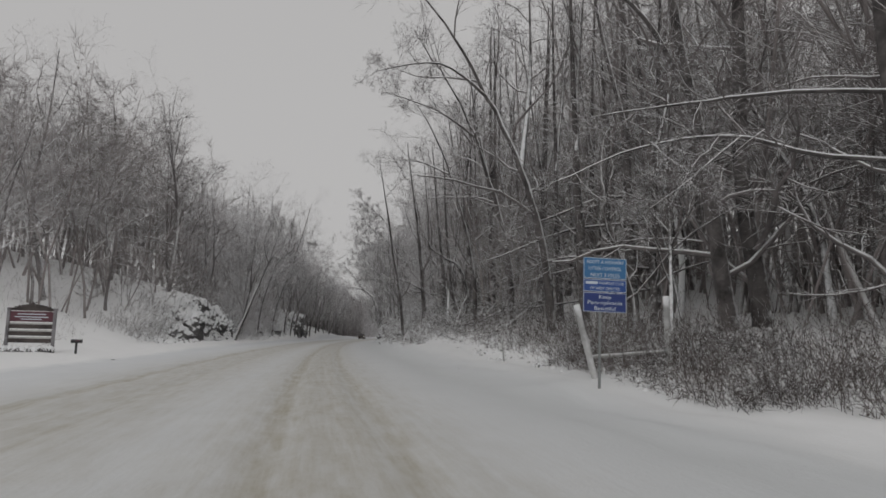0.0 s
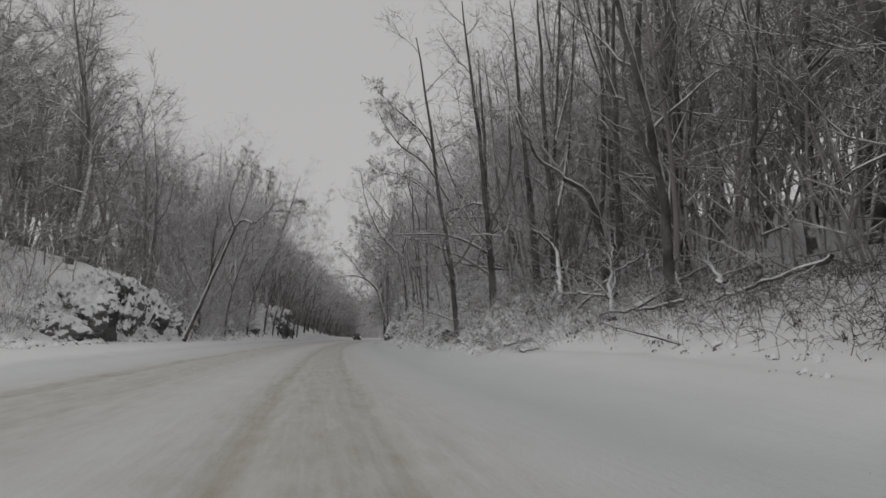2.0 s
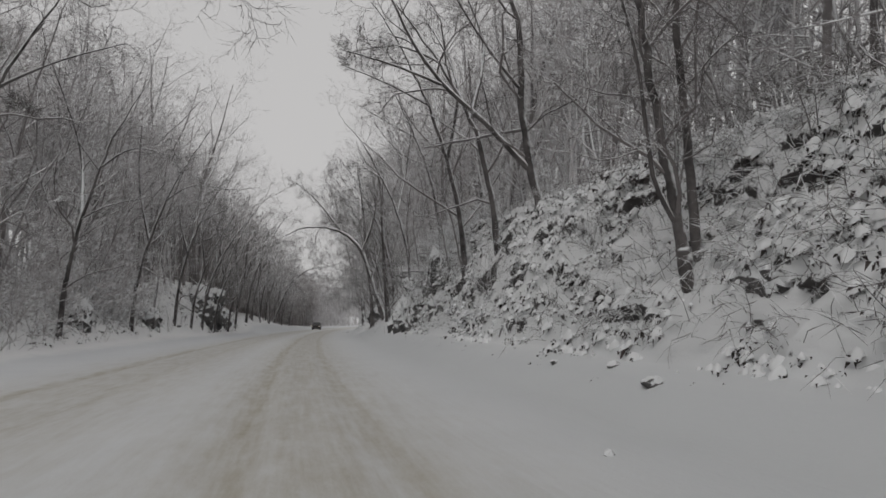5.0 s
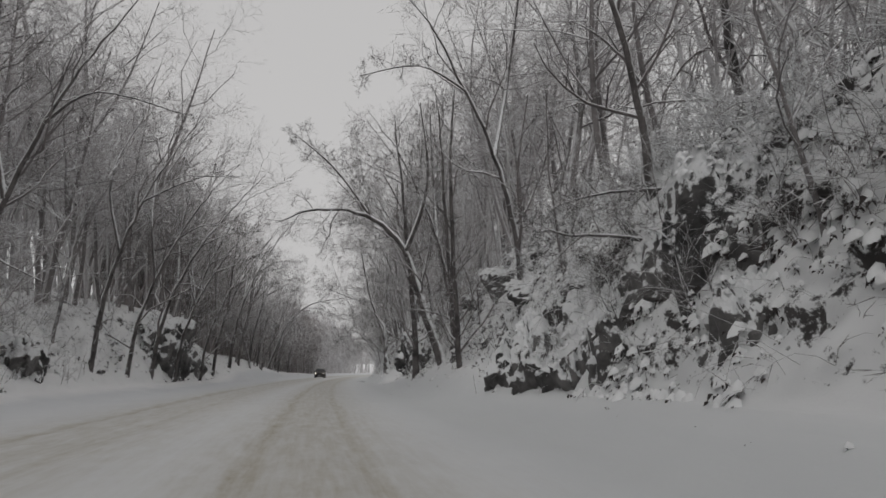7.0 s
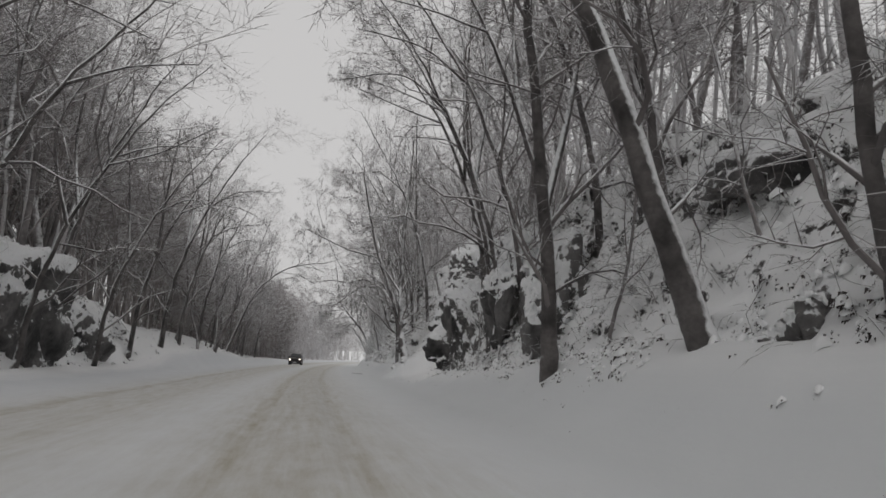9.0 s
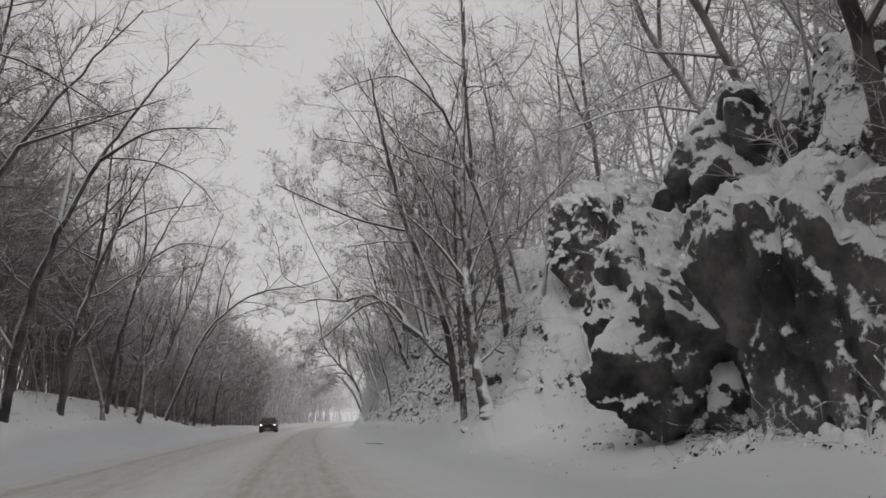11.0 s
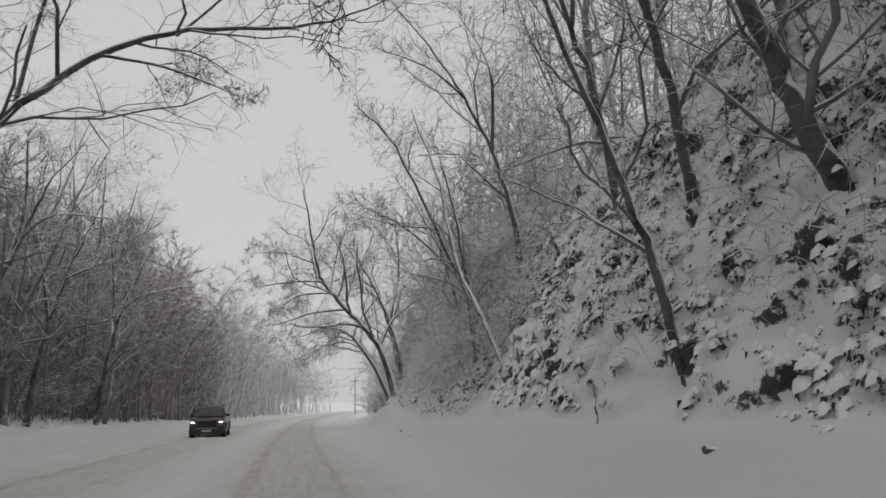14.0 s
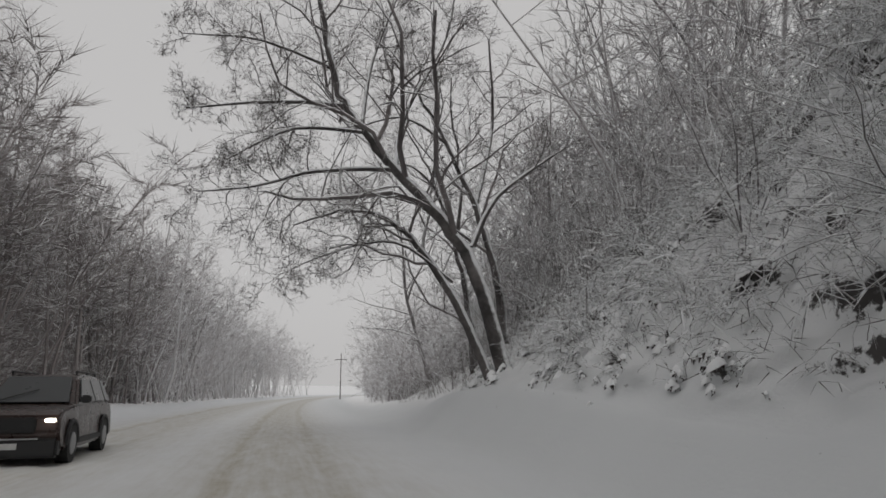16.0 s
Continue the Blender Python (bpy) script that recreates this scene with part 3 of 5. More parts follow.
hero_tree(20, "large bare tree leaning over the road with a broad crown", [
    [(227.9, 6.7, 1.7, 0.25), (227.9, 5.9, 4.5, 0.21), (227.9, 5.1, 6.0, 0.19), (227.9, 4.0, 7.2, 0.17), (227.9, 3.1, 8.1, 0.15), (227.9, 2.3, 9.1, 0.13), (227.9, 1.6, 10.1, 0.11), (227.9, 1.1, 12.1, 0.09), (227.9, 0.7, 14.4, 0.06), (227.9, 0.3, 16.3, 0.03)],
    [(228.3, 6.3, 1.7, 0.17), (228.4, 5.5, 3.6, 0.14), (228.4, 4.5, 5.2, 0.12), (228.5, 3.5, 6.3, 0.09), (228.5, 2.1, 6.7, 0.06), (228.5, 0.4, 6.1, 0.02)],
    [(227.9, 5.7, 5.6, 0.1), (227.9, 6.5, 7.2, 0.08), (227.9, 8.1, 8.5, 0.05), (227.9, 9.3, 9.3, 0.02)],
    [(227.9, 3.2, 7.9, 0.09), (227.7, 1.0, 7.6, 0.06), (227.6, -0.7, 7.0, 0.04), (227.6, -2.4, 6.7, 0.015)],
    [(227.9, 1.7, 9.8, 0.08), (228.1, -0.4, 9.8, 0.06), (228.2, -2.8, 9.4, 0.02)],
    [(227.9, 2.4, 9.0, 0.07), (227.6, 0.3, 8.8, 0.05), (227.5, -1.5, 7.7, 0.02)],
    [(227.9, 1.3, 11.0, 0.06), (228.2, -0.8, 11.8, 0.045), (228.3, -3.1, 11.8, 0.015)],
    [(227.9, 3.3, 7.9, 0.08), (228.3, 3.7, 9.9, 0.06), (228.5, 5.1, 12.9, 0.04), (228.5, 5.5, 16.0, 0.015)],
    [(227.9, 2.3, 9.1, 0.07), (228.2, 2.6, 11.5, 0.05), (228.4, 3.7, 14.8, 0.02)],
    [(228.4, 5.2, 4.6, 0.06), (228.2, 3.4, 5.7, 0.045), (227.9, 1.4, 5.2, 0.03), (227.7, -0.1, 4.4, 0.012)]], spec=BROAD)
hero_tree(21, "twin-stemmed bare tree with snow caught in its trunks", [
    [(77.4, 7.4, 2.6, 0.13), (77.4, 7.2, 3.9, 0.1), (77.4, 6.9, 5.8, 0.085), (77.4, 6.6, 7.6, 0.075), (77.4, 6.3, 10.0, 0.06), (77.4, 6.1, 13.2, 0.03)],
    [(77.4, 7.7, 2.6, 0.11), (77.4, 7.6, 4.3, 0.09), (77.4, 7.5, 6.0, 0.08), (77.4, 7.4, 8.0, 0.07), (77.4, 7.3, 10.5, 0.055), (77.4, 7.3, 13.4, 0.025)],
    [(77.4, 7.4, 3.1, 0.06), (77.4, 6.8, 4.3, 0.05), (77.4, 6.5, 6.8, 0.035), (77.4, 5.8, 9.3, 0.015)]], spec=CALM)
hero_tree(22, "bare tree leaning from the crest with a fan of limbs", [
    [(88.4, 8.7, 5.0, 0.17), (88.4, 8.1, 7.4, 0.14), (88.4, 7.9, 9.8, 0.12), (88.4, 7.8, 12.5, 0.1), (88.4, 6.9, 14.9, 0.07), (88.4, 6.2, 18.1, 0.03)],
    [(88.4, 8.1, 7.0, 0.12), (88.4, 6.5, 8.6, 0.1), (88.4, 4.9, 10.0, 0.08), (88.4, 3.6, 11.9, 0.055), (88.4, 2.6, 14.5, 0.035), (88.4, 2.2, 16.6, 0.012)],
    [(88.4, 4.9, 9.9, 0.06), (88.4, 3.1, 10.5, 0.045), (88.4, 1.3, 10.9, 0.015)],
    [(88.4, 7.8, 10.0, 0.07), (88.4, 6.5, 11.6, 0.05), (88.4, 5.1, 13.9, 0.03), (88.4, 4.3, 16.2, 0.012)]])
hero_tree(23, "bare tree standing at the road's edge", [
    [(59.1, 6.8, height(59.1, 6.8), .15), (59.1, 6.3, 5.4, .13), (59.1, 5.7, 8.6, .1), (58.5, 4.2, 16.5, .03)],
    [(59.1, 6.2, 8.2, .07), (59, 4.9, 10, .055), (58.8, 3.4, 11, .04), (58.7, 2.3, 12.6, .012)],
    [(59, 5.6, 9.9, .065), (59.2, 4.8, 11.6, .05), (59.4, 3.5, 12.8, .035), (59.4, 2.2, 14, .012)],
    [(59.1, 6.25, 6.9, .05), (59.4, 5.4, 8.4, .04), (59.6, 4, 9.4, .025), (59.8, 2.4, 9.8, .01)]], CALM)
hero_tree(40, "bare tree with a snow-topped kink and long level limbs", [
    [(66, 12.75, height(66, 12.75), .25), (66, 12.1, 5.7, .22), (66, 11.6, 7.1, .2), (65.9, 11.1, 8.05, .19), (66.2, 10.2, 8.85, .16), (66.3, 9.8, 10.2, .13), (66.3, 9.5, 13.5, .09), (66.2, 9, 19, .03)],
    [(66.3, 10.0, 8.8, .075), (66.8, 8.9, 8.8, .065), (67.4, 7.9, 8.9, .055), (67.5, 7.5, 8.6, .05), (67.6, 7.0, 7.9, .035), (67.7, 6.3, 7.1, .012)],
    [(66.1, 12.2, 5.5, .13), (66.4, 11.6, 5.65, .12), (66.7, 10.1, 5.66, .1), (66.9, 8.75, 5.86, .085), (66.9, 8.0, 5.97, .07), (66.8, 7.1, 5.7, .055), (66.7, 5.9, 5.64, .04), (66.6, 4.85, 5.5, .012)],
    [(66.5, 11.2, 5.7, .08), (66.5, 10.2, 5.95, .065), (66.5, 9.0, 6.2, .03)],
    [(66, 10.9, 8.1, .06), (66.4, 9.9, 7.75, .045), (66.5, 8.6, 7.0, .015)],
    [(66.2, 10.4, 8.4, .06), (66.4, 9.7, 7.2, .045), (66.5, 8.8, 5.95, .02)]], EDGE)
hero_tree(41, "bare tree in the wood with its top leaning over the bank", [
    [(74, 11.4, height(74, 11.4), .17), (74, 11.2, 7, .15), (74, 11.0, 9, .14), (74, 10.0, 11, .11), (74, 8.8, 12.8, .08), (74, 7.2, 17, .02)]], EDGE)
hero_tree(24, "dark straight bare tree on the bank", [
    [(59.1, 8.6, height(59.1, 8.6), .19), (59.1, 8.2, 7.5, .16), (59.1, 7.5, 13, .1), (59.1, 6.6, 19, .03)],
    [(59.1, 8.3, 5.6, .1), (59, 6.2, 6.4, .06), (59, 3.2, 6.3, .03)]])
hero_tree(25, "tall bare tree with heavy trunk beside the road", [
    [(22, 14.9, height(22, 14.9), .32), (22, 14.1, 7.9, .27), (22, 12.9, 14.5, .18), (22, 12, 22, .05)],
    [(22, 13.6, 10.5, .12), (21.5, 11.5, 13.4, .09), (21, 8.6, 15.2, .03)]])
hero_tree(26, "tall bare tree with heavy trunk beside the road", [
    [(22, 16.3, height(22, 16.3), .36), (22, 15.6, 8, .3), (22, 15.7, 15, .22), (22, 15.4, 23, .05)]])
hero_tree(27, "bare tree with snow-laden limbs reaching over the verge", [
    [(15, 16.5, height(15, 16.5), .3), (15, 15.8, 6.2, .25), (15, 15.4, 12, .18), (15, 15, 20, .05)],
    [(15, 15.8, 6.6, .088), (15, 13.0, 6.6, .068), (15, 10.6, 6.9, .054), (15, 8.0, 6.4, .034), (15, 5.2, 5.1, .010)],
    [(15, 15.5, 8.6, .082), (15, 12.4, 8.3, .061), (15, 9.3, 7.7, .041), (15, 6.6, 7.1, .014)],
    [(15, 10.8, 6.9, .034), (14.8, 9.2, 5.6, .024), (14.8, 7.6, 4.4, .008)]])
hero_tree(28, "tall forked bare tree in the wood's edge", [
    [(54, 10.68, height(54, 10.68), .18), (54, 10.18, 5.37, .15), (54, 9.76, 9.05, .12), (54, 9.16, 17, .03)],
    [(54, 10.08, 6.37, .09), (54.2, 10.78, 10, .07), (54.2, 11.08, 17, .02)]], EDGE)
hero_tree(42, "straight dark bare tree in the wood's edge", [
    [(56.5, 10.1, height(56.5, 10.1), .18), (56.5, 9.75, 7.5, .15), (56.5, 9.35, 10.6, .12), (56.5, 8.6, 18, .03)]], EDGE)
hero_tree(43, "bare tree with a snow-topped limb bending to the road", [
    [(50, 10.9, height(50, 10.9), .19), (50, 10.63, 5.04, .16), (49.8, 10.0, 6.75, .13), (49.5, 8.9, 7.3, .09), (49.3, 7.6, 8.3, .06), (49.2, 6.8, 9.8, .015)],
    [(50, 10.5, 5.6, .12), (50, 10.7, 9, .09), (50, 10.5, 16, .02)]], EDGE)
hero_tree(29, "pale dead bare trunk plastered with snow", [
    [(50.6, 9.5, height(50.6, 9.5), .12), (51.2, 9.42, 2.75, .1), (51.7, 9.5, 3.42, .095), (52.2, 9.65, 4.3, .085), (52.8, 9.65, 5.2, .07), (52.9, 9.0, 5.75, .05), (53, 8.7, 6.0, .02)],
    [(52.7, 9.6, 5.1, .035), (52.7, 9.65, 5.9, .01)]], spec=[(3, .5, .2, 48, 2, 3, .06, .2, 1)])

for k, (s, d, tall, girth, reach, label) in enumerate([
        (31, 11.2, 21, .22, 8.5, "tall bare tree bending over the road"),
        (36, 10.6, 19, .18, 6.0, "tall bare tree bending over the road"),
        (44, 10.2, 18, .16, 5.0, "bare tree at the wood's edge"),
        (66, 15.5, 15, .14, 4.5, "bare tree rooted on the bank"),
        (92, 8.0, 14, .14, 6.0, "bare tree rooted on the bank over the road"),
        (96, 7.6, 15, .15, 4.5, "bare tree rooted on the bank over the road"),
        (106, 8.4, 13, .12, 4.0, "bare tree rooted on the bank over the road"),
        (141, 8.0, 16, .14, 6.0, "bare tree growing out of the rock"),
        (149, 8.6, 16, .15, 6.5, "bare tree growing out of the rock"),
        (115, 7.8, 15, .13, 5.5, "bare tree rooted on the bank over the road"),
        (136, 8.8, 16, .13, 6.0, "bare tree growing out of the rock"),
        (168.5, 8.8, 18, .14, 6.0, "bare tree growing out of the bank"),
        (172.5, 8.2, 17, .13, 6.5, "bare tree growing out of the bank"),
        (147, 8.4, 17, .13, 6.5, "bare tree growing out of the rock"),
        (139, 8.2, 17, .13, 6.0, "bare tree growing out of the rock"),
        (136.4, -11.6, 16, .14, 6.0, "bare tree leaning from the opposite bank"),
        (148, -11.4, 16, .14, 6.5, "bare tree leaning from the opposite bank"),
        (158, -11.4, 16, .14, 6.0, "bare tree leaning from the opposite bank"),
        (177, 8.2, 14, .12, 5.0, "bare tree growing out of the bank"),
        (181, 8.9, 16, .13, 5.5, "bare tree growing out of the bank"),
        (198, 8.6, 14, .12, 5.0, "bare tree growing out of the bank"),
        (173, 8.6, 13, .11, 1.2, "slim bare tree growing out of the bank"),
        (194, 8.2, 14, .13, 5.0, "bare tree growing out of the bank"),
        (206, 8.6, 13, .13, 5.0, "bare tree growing out of the bank"),
        (212, 7.6, 9, .09, 3.0, "young bare tree on the bank"),
        (230, 7.4, 13, .16, 5.0, "bare tree leaning over the verge"),
        (236, 8.0, 14, .16, 4.0, "bare tree leaning over the verge"),
        (92, -12.4, 16, .15, 4.5, "bare tree leaning from the opposite bank"),
        (104, -12.2, 16, .15, 4.0, "bare tree leaning from the opposite bank"),
        (117, -12.0, 17, .16, 5.0, "bare tree leaning from the opposite bank"),
        (131, -12.0, 17, .15, 5.0, "bare tree leaning from the opposite bank"),
        (142, -11.6, 17, .17, 7.0, "bare tree leaning from the opposite bank"),
        (152, -12.0, 18, .15, 5.0, "bare tree in front of the dark ledge"),
        (166, -11.8, 18, .17, 6.0, "bare tree leaning from the opposite verge"),
        (172, -11.2, 20, .2, 6.5, "tall bare tree leaning from the opposite verge"),
        (179, -11.4, 17, .17, 4.5, "bare tree leaning from the opposite verge"),
        (186, -11.2, 17, .16, 4.5, "bare tree leaning from the opposite verge"),
        (194, -11.4, 14, .14, 3.5, "bare tree leaning from the opposite verge"),
        (209, -11.0, 12, .14, 3.0, "bare tree leaning from the opposite verge"),
        (216, -11.4, 12, .14, 2.5, "bare tree on the opposite verge"),
        (225, -11.0, 12, .14, 2.5, "bare tree on the opposite verge")]):
    leaning_tree(60 + k, label, s, d, tall, girth, reach, HERO if k < 2 else None)
for k, (s, d, tall, girth, reach) in enumerate([(189.5, 9.4, 20, .16, 7.5), (144, 8.0, 17, .14, 6.5), (131, 8.2, 16, .13, 5.5)]):
    leaning_tree(160 + k, "bare many-twigged tree leaning out of the bank over the road", s, d, tall, girth, reach, HERO)

hero_tree(30, "bare tree with a long snowy limb inside the wood's edge", [
    [(36.5, 17, height(36.5, 17), .24), (36.4, 16.6, 6.4, .2), (36.3, 16.4, 12, .14), (36.2, 16, 20, .04)],
    [(36.4, 16.6, 6.7, .1), (36, 14.2, 6.2, .08), (36, 12, 5.6, .06), (36, 9.3, 4.4, .02)]])
hero_tree(37, "bare tree with level snow-lined limbs at the wood's edge", [
    [(32, 17.2, height(32, 17.2), .3), (32, 16.9, 6.4, .25), (32.1, 16.7, 12, .18), (32.2, 16.4, 21, .04)],
    [(32, 16.8, 7.6, .1), (32, 14.4, 7.4, .085), (32, 12, 6.9, .07), (32, 9.4, 5.8, .045), (32, 7.4, 5.0, .015)],
    [(32, 16.8, 8.9, .1), (31.8, 14.2, 8.8, .08), (31.8, 11.6, 7.7, .05), (31.7, 9, 6.7, .015)],
    [(32, 16.9, 5.2, .09), (32, 14, 5.3, .07), (32, 11.4, 4.7, .05), (32, 9.0, 3.8, .015)],
    [(32, 17, 4.2, .08), (32, 14, 3.6, .055), (32, 11, 3.1, .04), (32, 9.4, 3.0, .012)]], spec=CALM)
for k, (s, d, tall, girth, lean) in enumerate([(46.2, 11.8, 21, .28, -.4), (43.7, 14.7, 20, .19, .5), (42.2, 11.8, 15, .1, .4), (28.5, 11.9, 20, .25, -.9), (28, 14, 22, .27, -.5),
                                               (33, 12.3, 19, .18, -.5), (38, 12.8, 19, .2, .4), (56.4, 10.8, 17, .13, .3), (51.6, 11.9, 18, .15, -.6), (48.6, 12.6, 19, .17, .2), (48.8, 10.9, 17, .14, -.5), (24.5, 13.2, 18, .15, .6), (35.5, 15, 21, .22, .3)]):
    z = height(s, d)
    hero_tree(300 + k, "dark upright bare tree at the wood's edge", [
        [(s, d, z, girth), (s + .2, d + lean * .2, z + tall * .25, girth * .82), (s, d + lean * .6, z + tall * .55, girth * .5), (s - .3, d + lean, z + tall, .03)],
        [(s, d + lean * .45, z + tall * .42, girth * .5), (s + .4, d + lean + (.8 if k % 2 else -.8), z + tall * .65, girth * .3), (s + .6, d + lean + (1.3 if k % 2 else -1.6), z + tall * .92, .025)]], spec=EDGE)
hero_tree(39, "bare tree on the crest with limbs drooping over the bank", [
    [(106, 11.2, height(106, 11.2), .17), (106, 11, 9.5, .14), (106, 10.6, 13, .09), (106, 10.2, 18, .03)],
    [(105.5, 9.1, 4.2, 0.08), (105.4, 8.3, 4.4, 0.07), (105.3, 7.4, 4.5, 0.055), (105.2, 6.1, 4.5, 0.035), (105.0, 4.9, 4.5, 0.012)],
    [(105.6, 9.6, 5.9, 0.07), (105.5, 8.6, 5.8, 0.06), (105.4, 7.0, 5.6, 0.04), (105.2, 5.7, 5.2, 0.012)]])
hero_tree(31, "bare forked tree leaning out of the bank", [
    [(190, 8.2, 3.9, .2), (190, 7.4, 5.3, .17), (190, 6.9, 7.0, .14), (190, 5.6, 10, .1), (190, 4.6, 14, .03)],
    [(190, 7.5, 5.2, .13), (190.3, 7.6, 8, .11), (190.4, 6.6, 11.5, .08), (190.5, 6, 15, .03)]])
hero_tree(32, "slim bare tree rising from the foot of the bank", [
    [(192.9, 6.8, 2.0, .1), (193, 6.4, 4.2, .085), (193.2, 5.7, 6.6, .07), (193.4, 5.0, 9, .05), (193.6, 4.6, 12, .02)]])
hero_tree(33, "slim bare tree rising from the bank", [
    [(207, 7.0, 2.5, .09), (207, 6.8, 4.0, .08), (207, 6.7, 5.4, .07), (207, 6.4, 8, .05), (207, 5.8, 11, .02)]])
hero_tree(34, "pair of bare leaning trees on the crest of the bank", [
    [(193.5, 10.6, height(193.5, 10.6), .16), (193.5, 10.2, 11, .12), (193.5, 9.6, 14, .08), (193.5, 9.2, 18, .03)]])
hero_tree(35, "slender bare tree reaching out of the bank over the verge", [
    [(208, 7.8, 3.6, .11), (208, 6.1, 7.5, .08), (208, 4.1, 11.8, .05), (208, 2.4, 13.6, .02)],
    [(208, 6.6, 6.4, .06), (208, 4.4, 8.4, .04), (208, 2.6, 9.2, .015)]])

hero_tree(36, "bare tree leaning out of the bank over the verge", [
    [(203.6, 7.0, 2.4, .11), (204.3, 6.6, 4.0, .09), (205.2, 5.9, 6.2, .07), (206.0, 5.5, 9.5, .05), (207, 4.6, 13, .02)]])

# ---- the woods ----
rng = random.Random(5)
TALL = [forest_tree(100 + i, 19 + 1.2 * (i % 4), .16 + .025 * (i % 4), FOREST, "tall bare deciduous tree with snow-dusted branches", BARK) for i in range(4)]
FAR = [forest_tree(110 + i, 18 + 1.3 * (i % 4), .15 + .025 * (i % 4), FOREST, "tall bare tree with windblown snow on its bark", HAZEBARK) for i in range(6)]
THIN = [forest_tree(120 + i, 11 + i, .08 + .01 * i, SLIM, "slender young bare tree with snow on its twigs", HAZEBARK) for i in range(4)]
SAPLING = [forest_tree(130 + i, 11 + i, .08 + .01 * i, SLIM, "slender young dark bare tree with snow on its twigs", BARK) for i in range(3)]
used, TAKEN = set(), [(84, -11.8), (128, 7.2), (133.6, 6.3), (169.7, 7), (164.4, 6.7), (185, 8.6), (201.5, -11), (227.9, 6.6), (78.5, 8), (84.5, 7.6), (59, 7),
                      (59, 8.6), (46.2, 11.8), (28.5, 11.9), (28, 14), (38, 12.8), (32, 17.2), (22, 15), (22, 16.3), (15, 16.5), (54, 10.6), (52, 10)]


def plant(kinds, s, d, k, group):
    if any((s - a) ** 2 + (d - b) ** 2 < 1.0 for a, b in TAKEN):
        return
    ob = rng.choice(kinds)
    m = Matrix.Translation(on(s, d, -.1)) @ pose(0, 0, 0, rng.gauss(0, 4.5), rng.gauss(0, 4.5), rng.uniform(0, 360)) @ Matrix.Scale(k, 4)
    if ob not in used:
        used.add(ob)
        ob.matrix_basis = m
        ob["group"] = group
    else:
        copy_thing(ob, m)["group"] = group


def stretch(table, s):
    return between([(a, b) for a, b in table], s)[0]


def wood(kinds, s0, s1, d0, d1, count, size, group, side=None):
    """Trees over a stretch of the plan; with a side given, d counts from the bank's crest."""
    for i in range(count):
        s = s0 + (s1 - s0) * (i + rng.random()) / count
        d = d0 + (d1 - d0) * rng.random() ** 1.2
        if side is RIGHT:
            d += between(RIGHT, s)[2]
        elif side is LEFT:
            d = -between(LEFT, s)[2] - d
        plant(kinds, s, d, stretch(size, s) * rng.uniform(.85, 1.12), group)


SIZE_RIGHT = [(0, 1.05), (60, 1.0), (100, .9), (130, .92), (200, .85), (215, .8), (235, .65), (300, .55)]
SIZE_LEFT = [(50, 1.0), (80, 1.05), (110, 1.12), (140, 1.15), (170, 1.1), (188, .95), (200, .74), (215, .76), (235, .92), (262, .95), (300, .85)]
wood(TALL, 12, 62, 15, 26, 16, SIZE_RIGHT, "roadside wood")
wood(SAPLING, 14, 62, 11, 19, 12, SIZE_RIGHT, "roadside wood")
wood(FAR, 60, 236, .4, 7, 26, SIZE_RIGHT, "wood on the rock cut", RIGHT)
wood(THIN, 60, 232, .2, 5, 14, SIZE_RIGHT, "wood on the rock cut", RIGHT)
wood(THIN, 70, 148, 7.4, 8.8, 8, [(0, .6), (300, .6)], "saplings on the rock cut")
wood(FAR, 56, 262, -.4, 7, 40, SIZE_LEFT, "opposite wood", LEFT)
wood(THIN, 86, 132, -1.8, 3, 8, SIZE_LEFT, "opposite wood", LEFT)
wood(THIN, 178, 258, -2.0, 3, 12, SIZE_LEFT, "opposite wood", LEFT)
wood(FAR, 180, 252, -3.0, 1, 20, SIZE_LEFT, "opposite wood", LEFT)
wood(FAR, 112, 178, .3, 5, 26, [(100, 1.05), (180, 1.1)], "opposite wood", LEFT)
wood(FAR, 112, 162, -.3, 4, 15, [(100, .95), (170, .95)], "wood on the rock cut", RIGHT)
wood(FAR, 48, 75, -23, -36, 8, SIZE_LEFT, "opposite wood")
wood(FAR, 232, 300, 9, 20, 8, SIZE_RIGHT, "far wood")
wood(FAR, 258, 330, -12, -30, 14, [(250, .95), (330, 1.0)], "far wood")


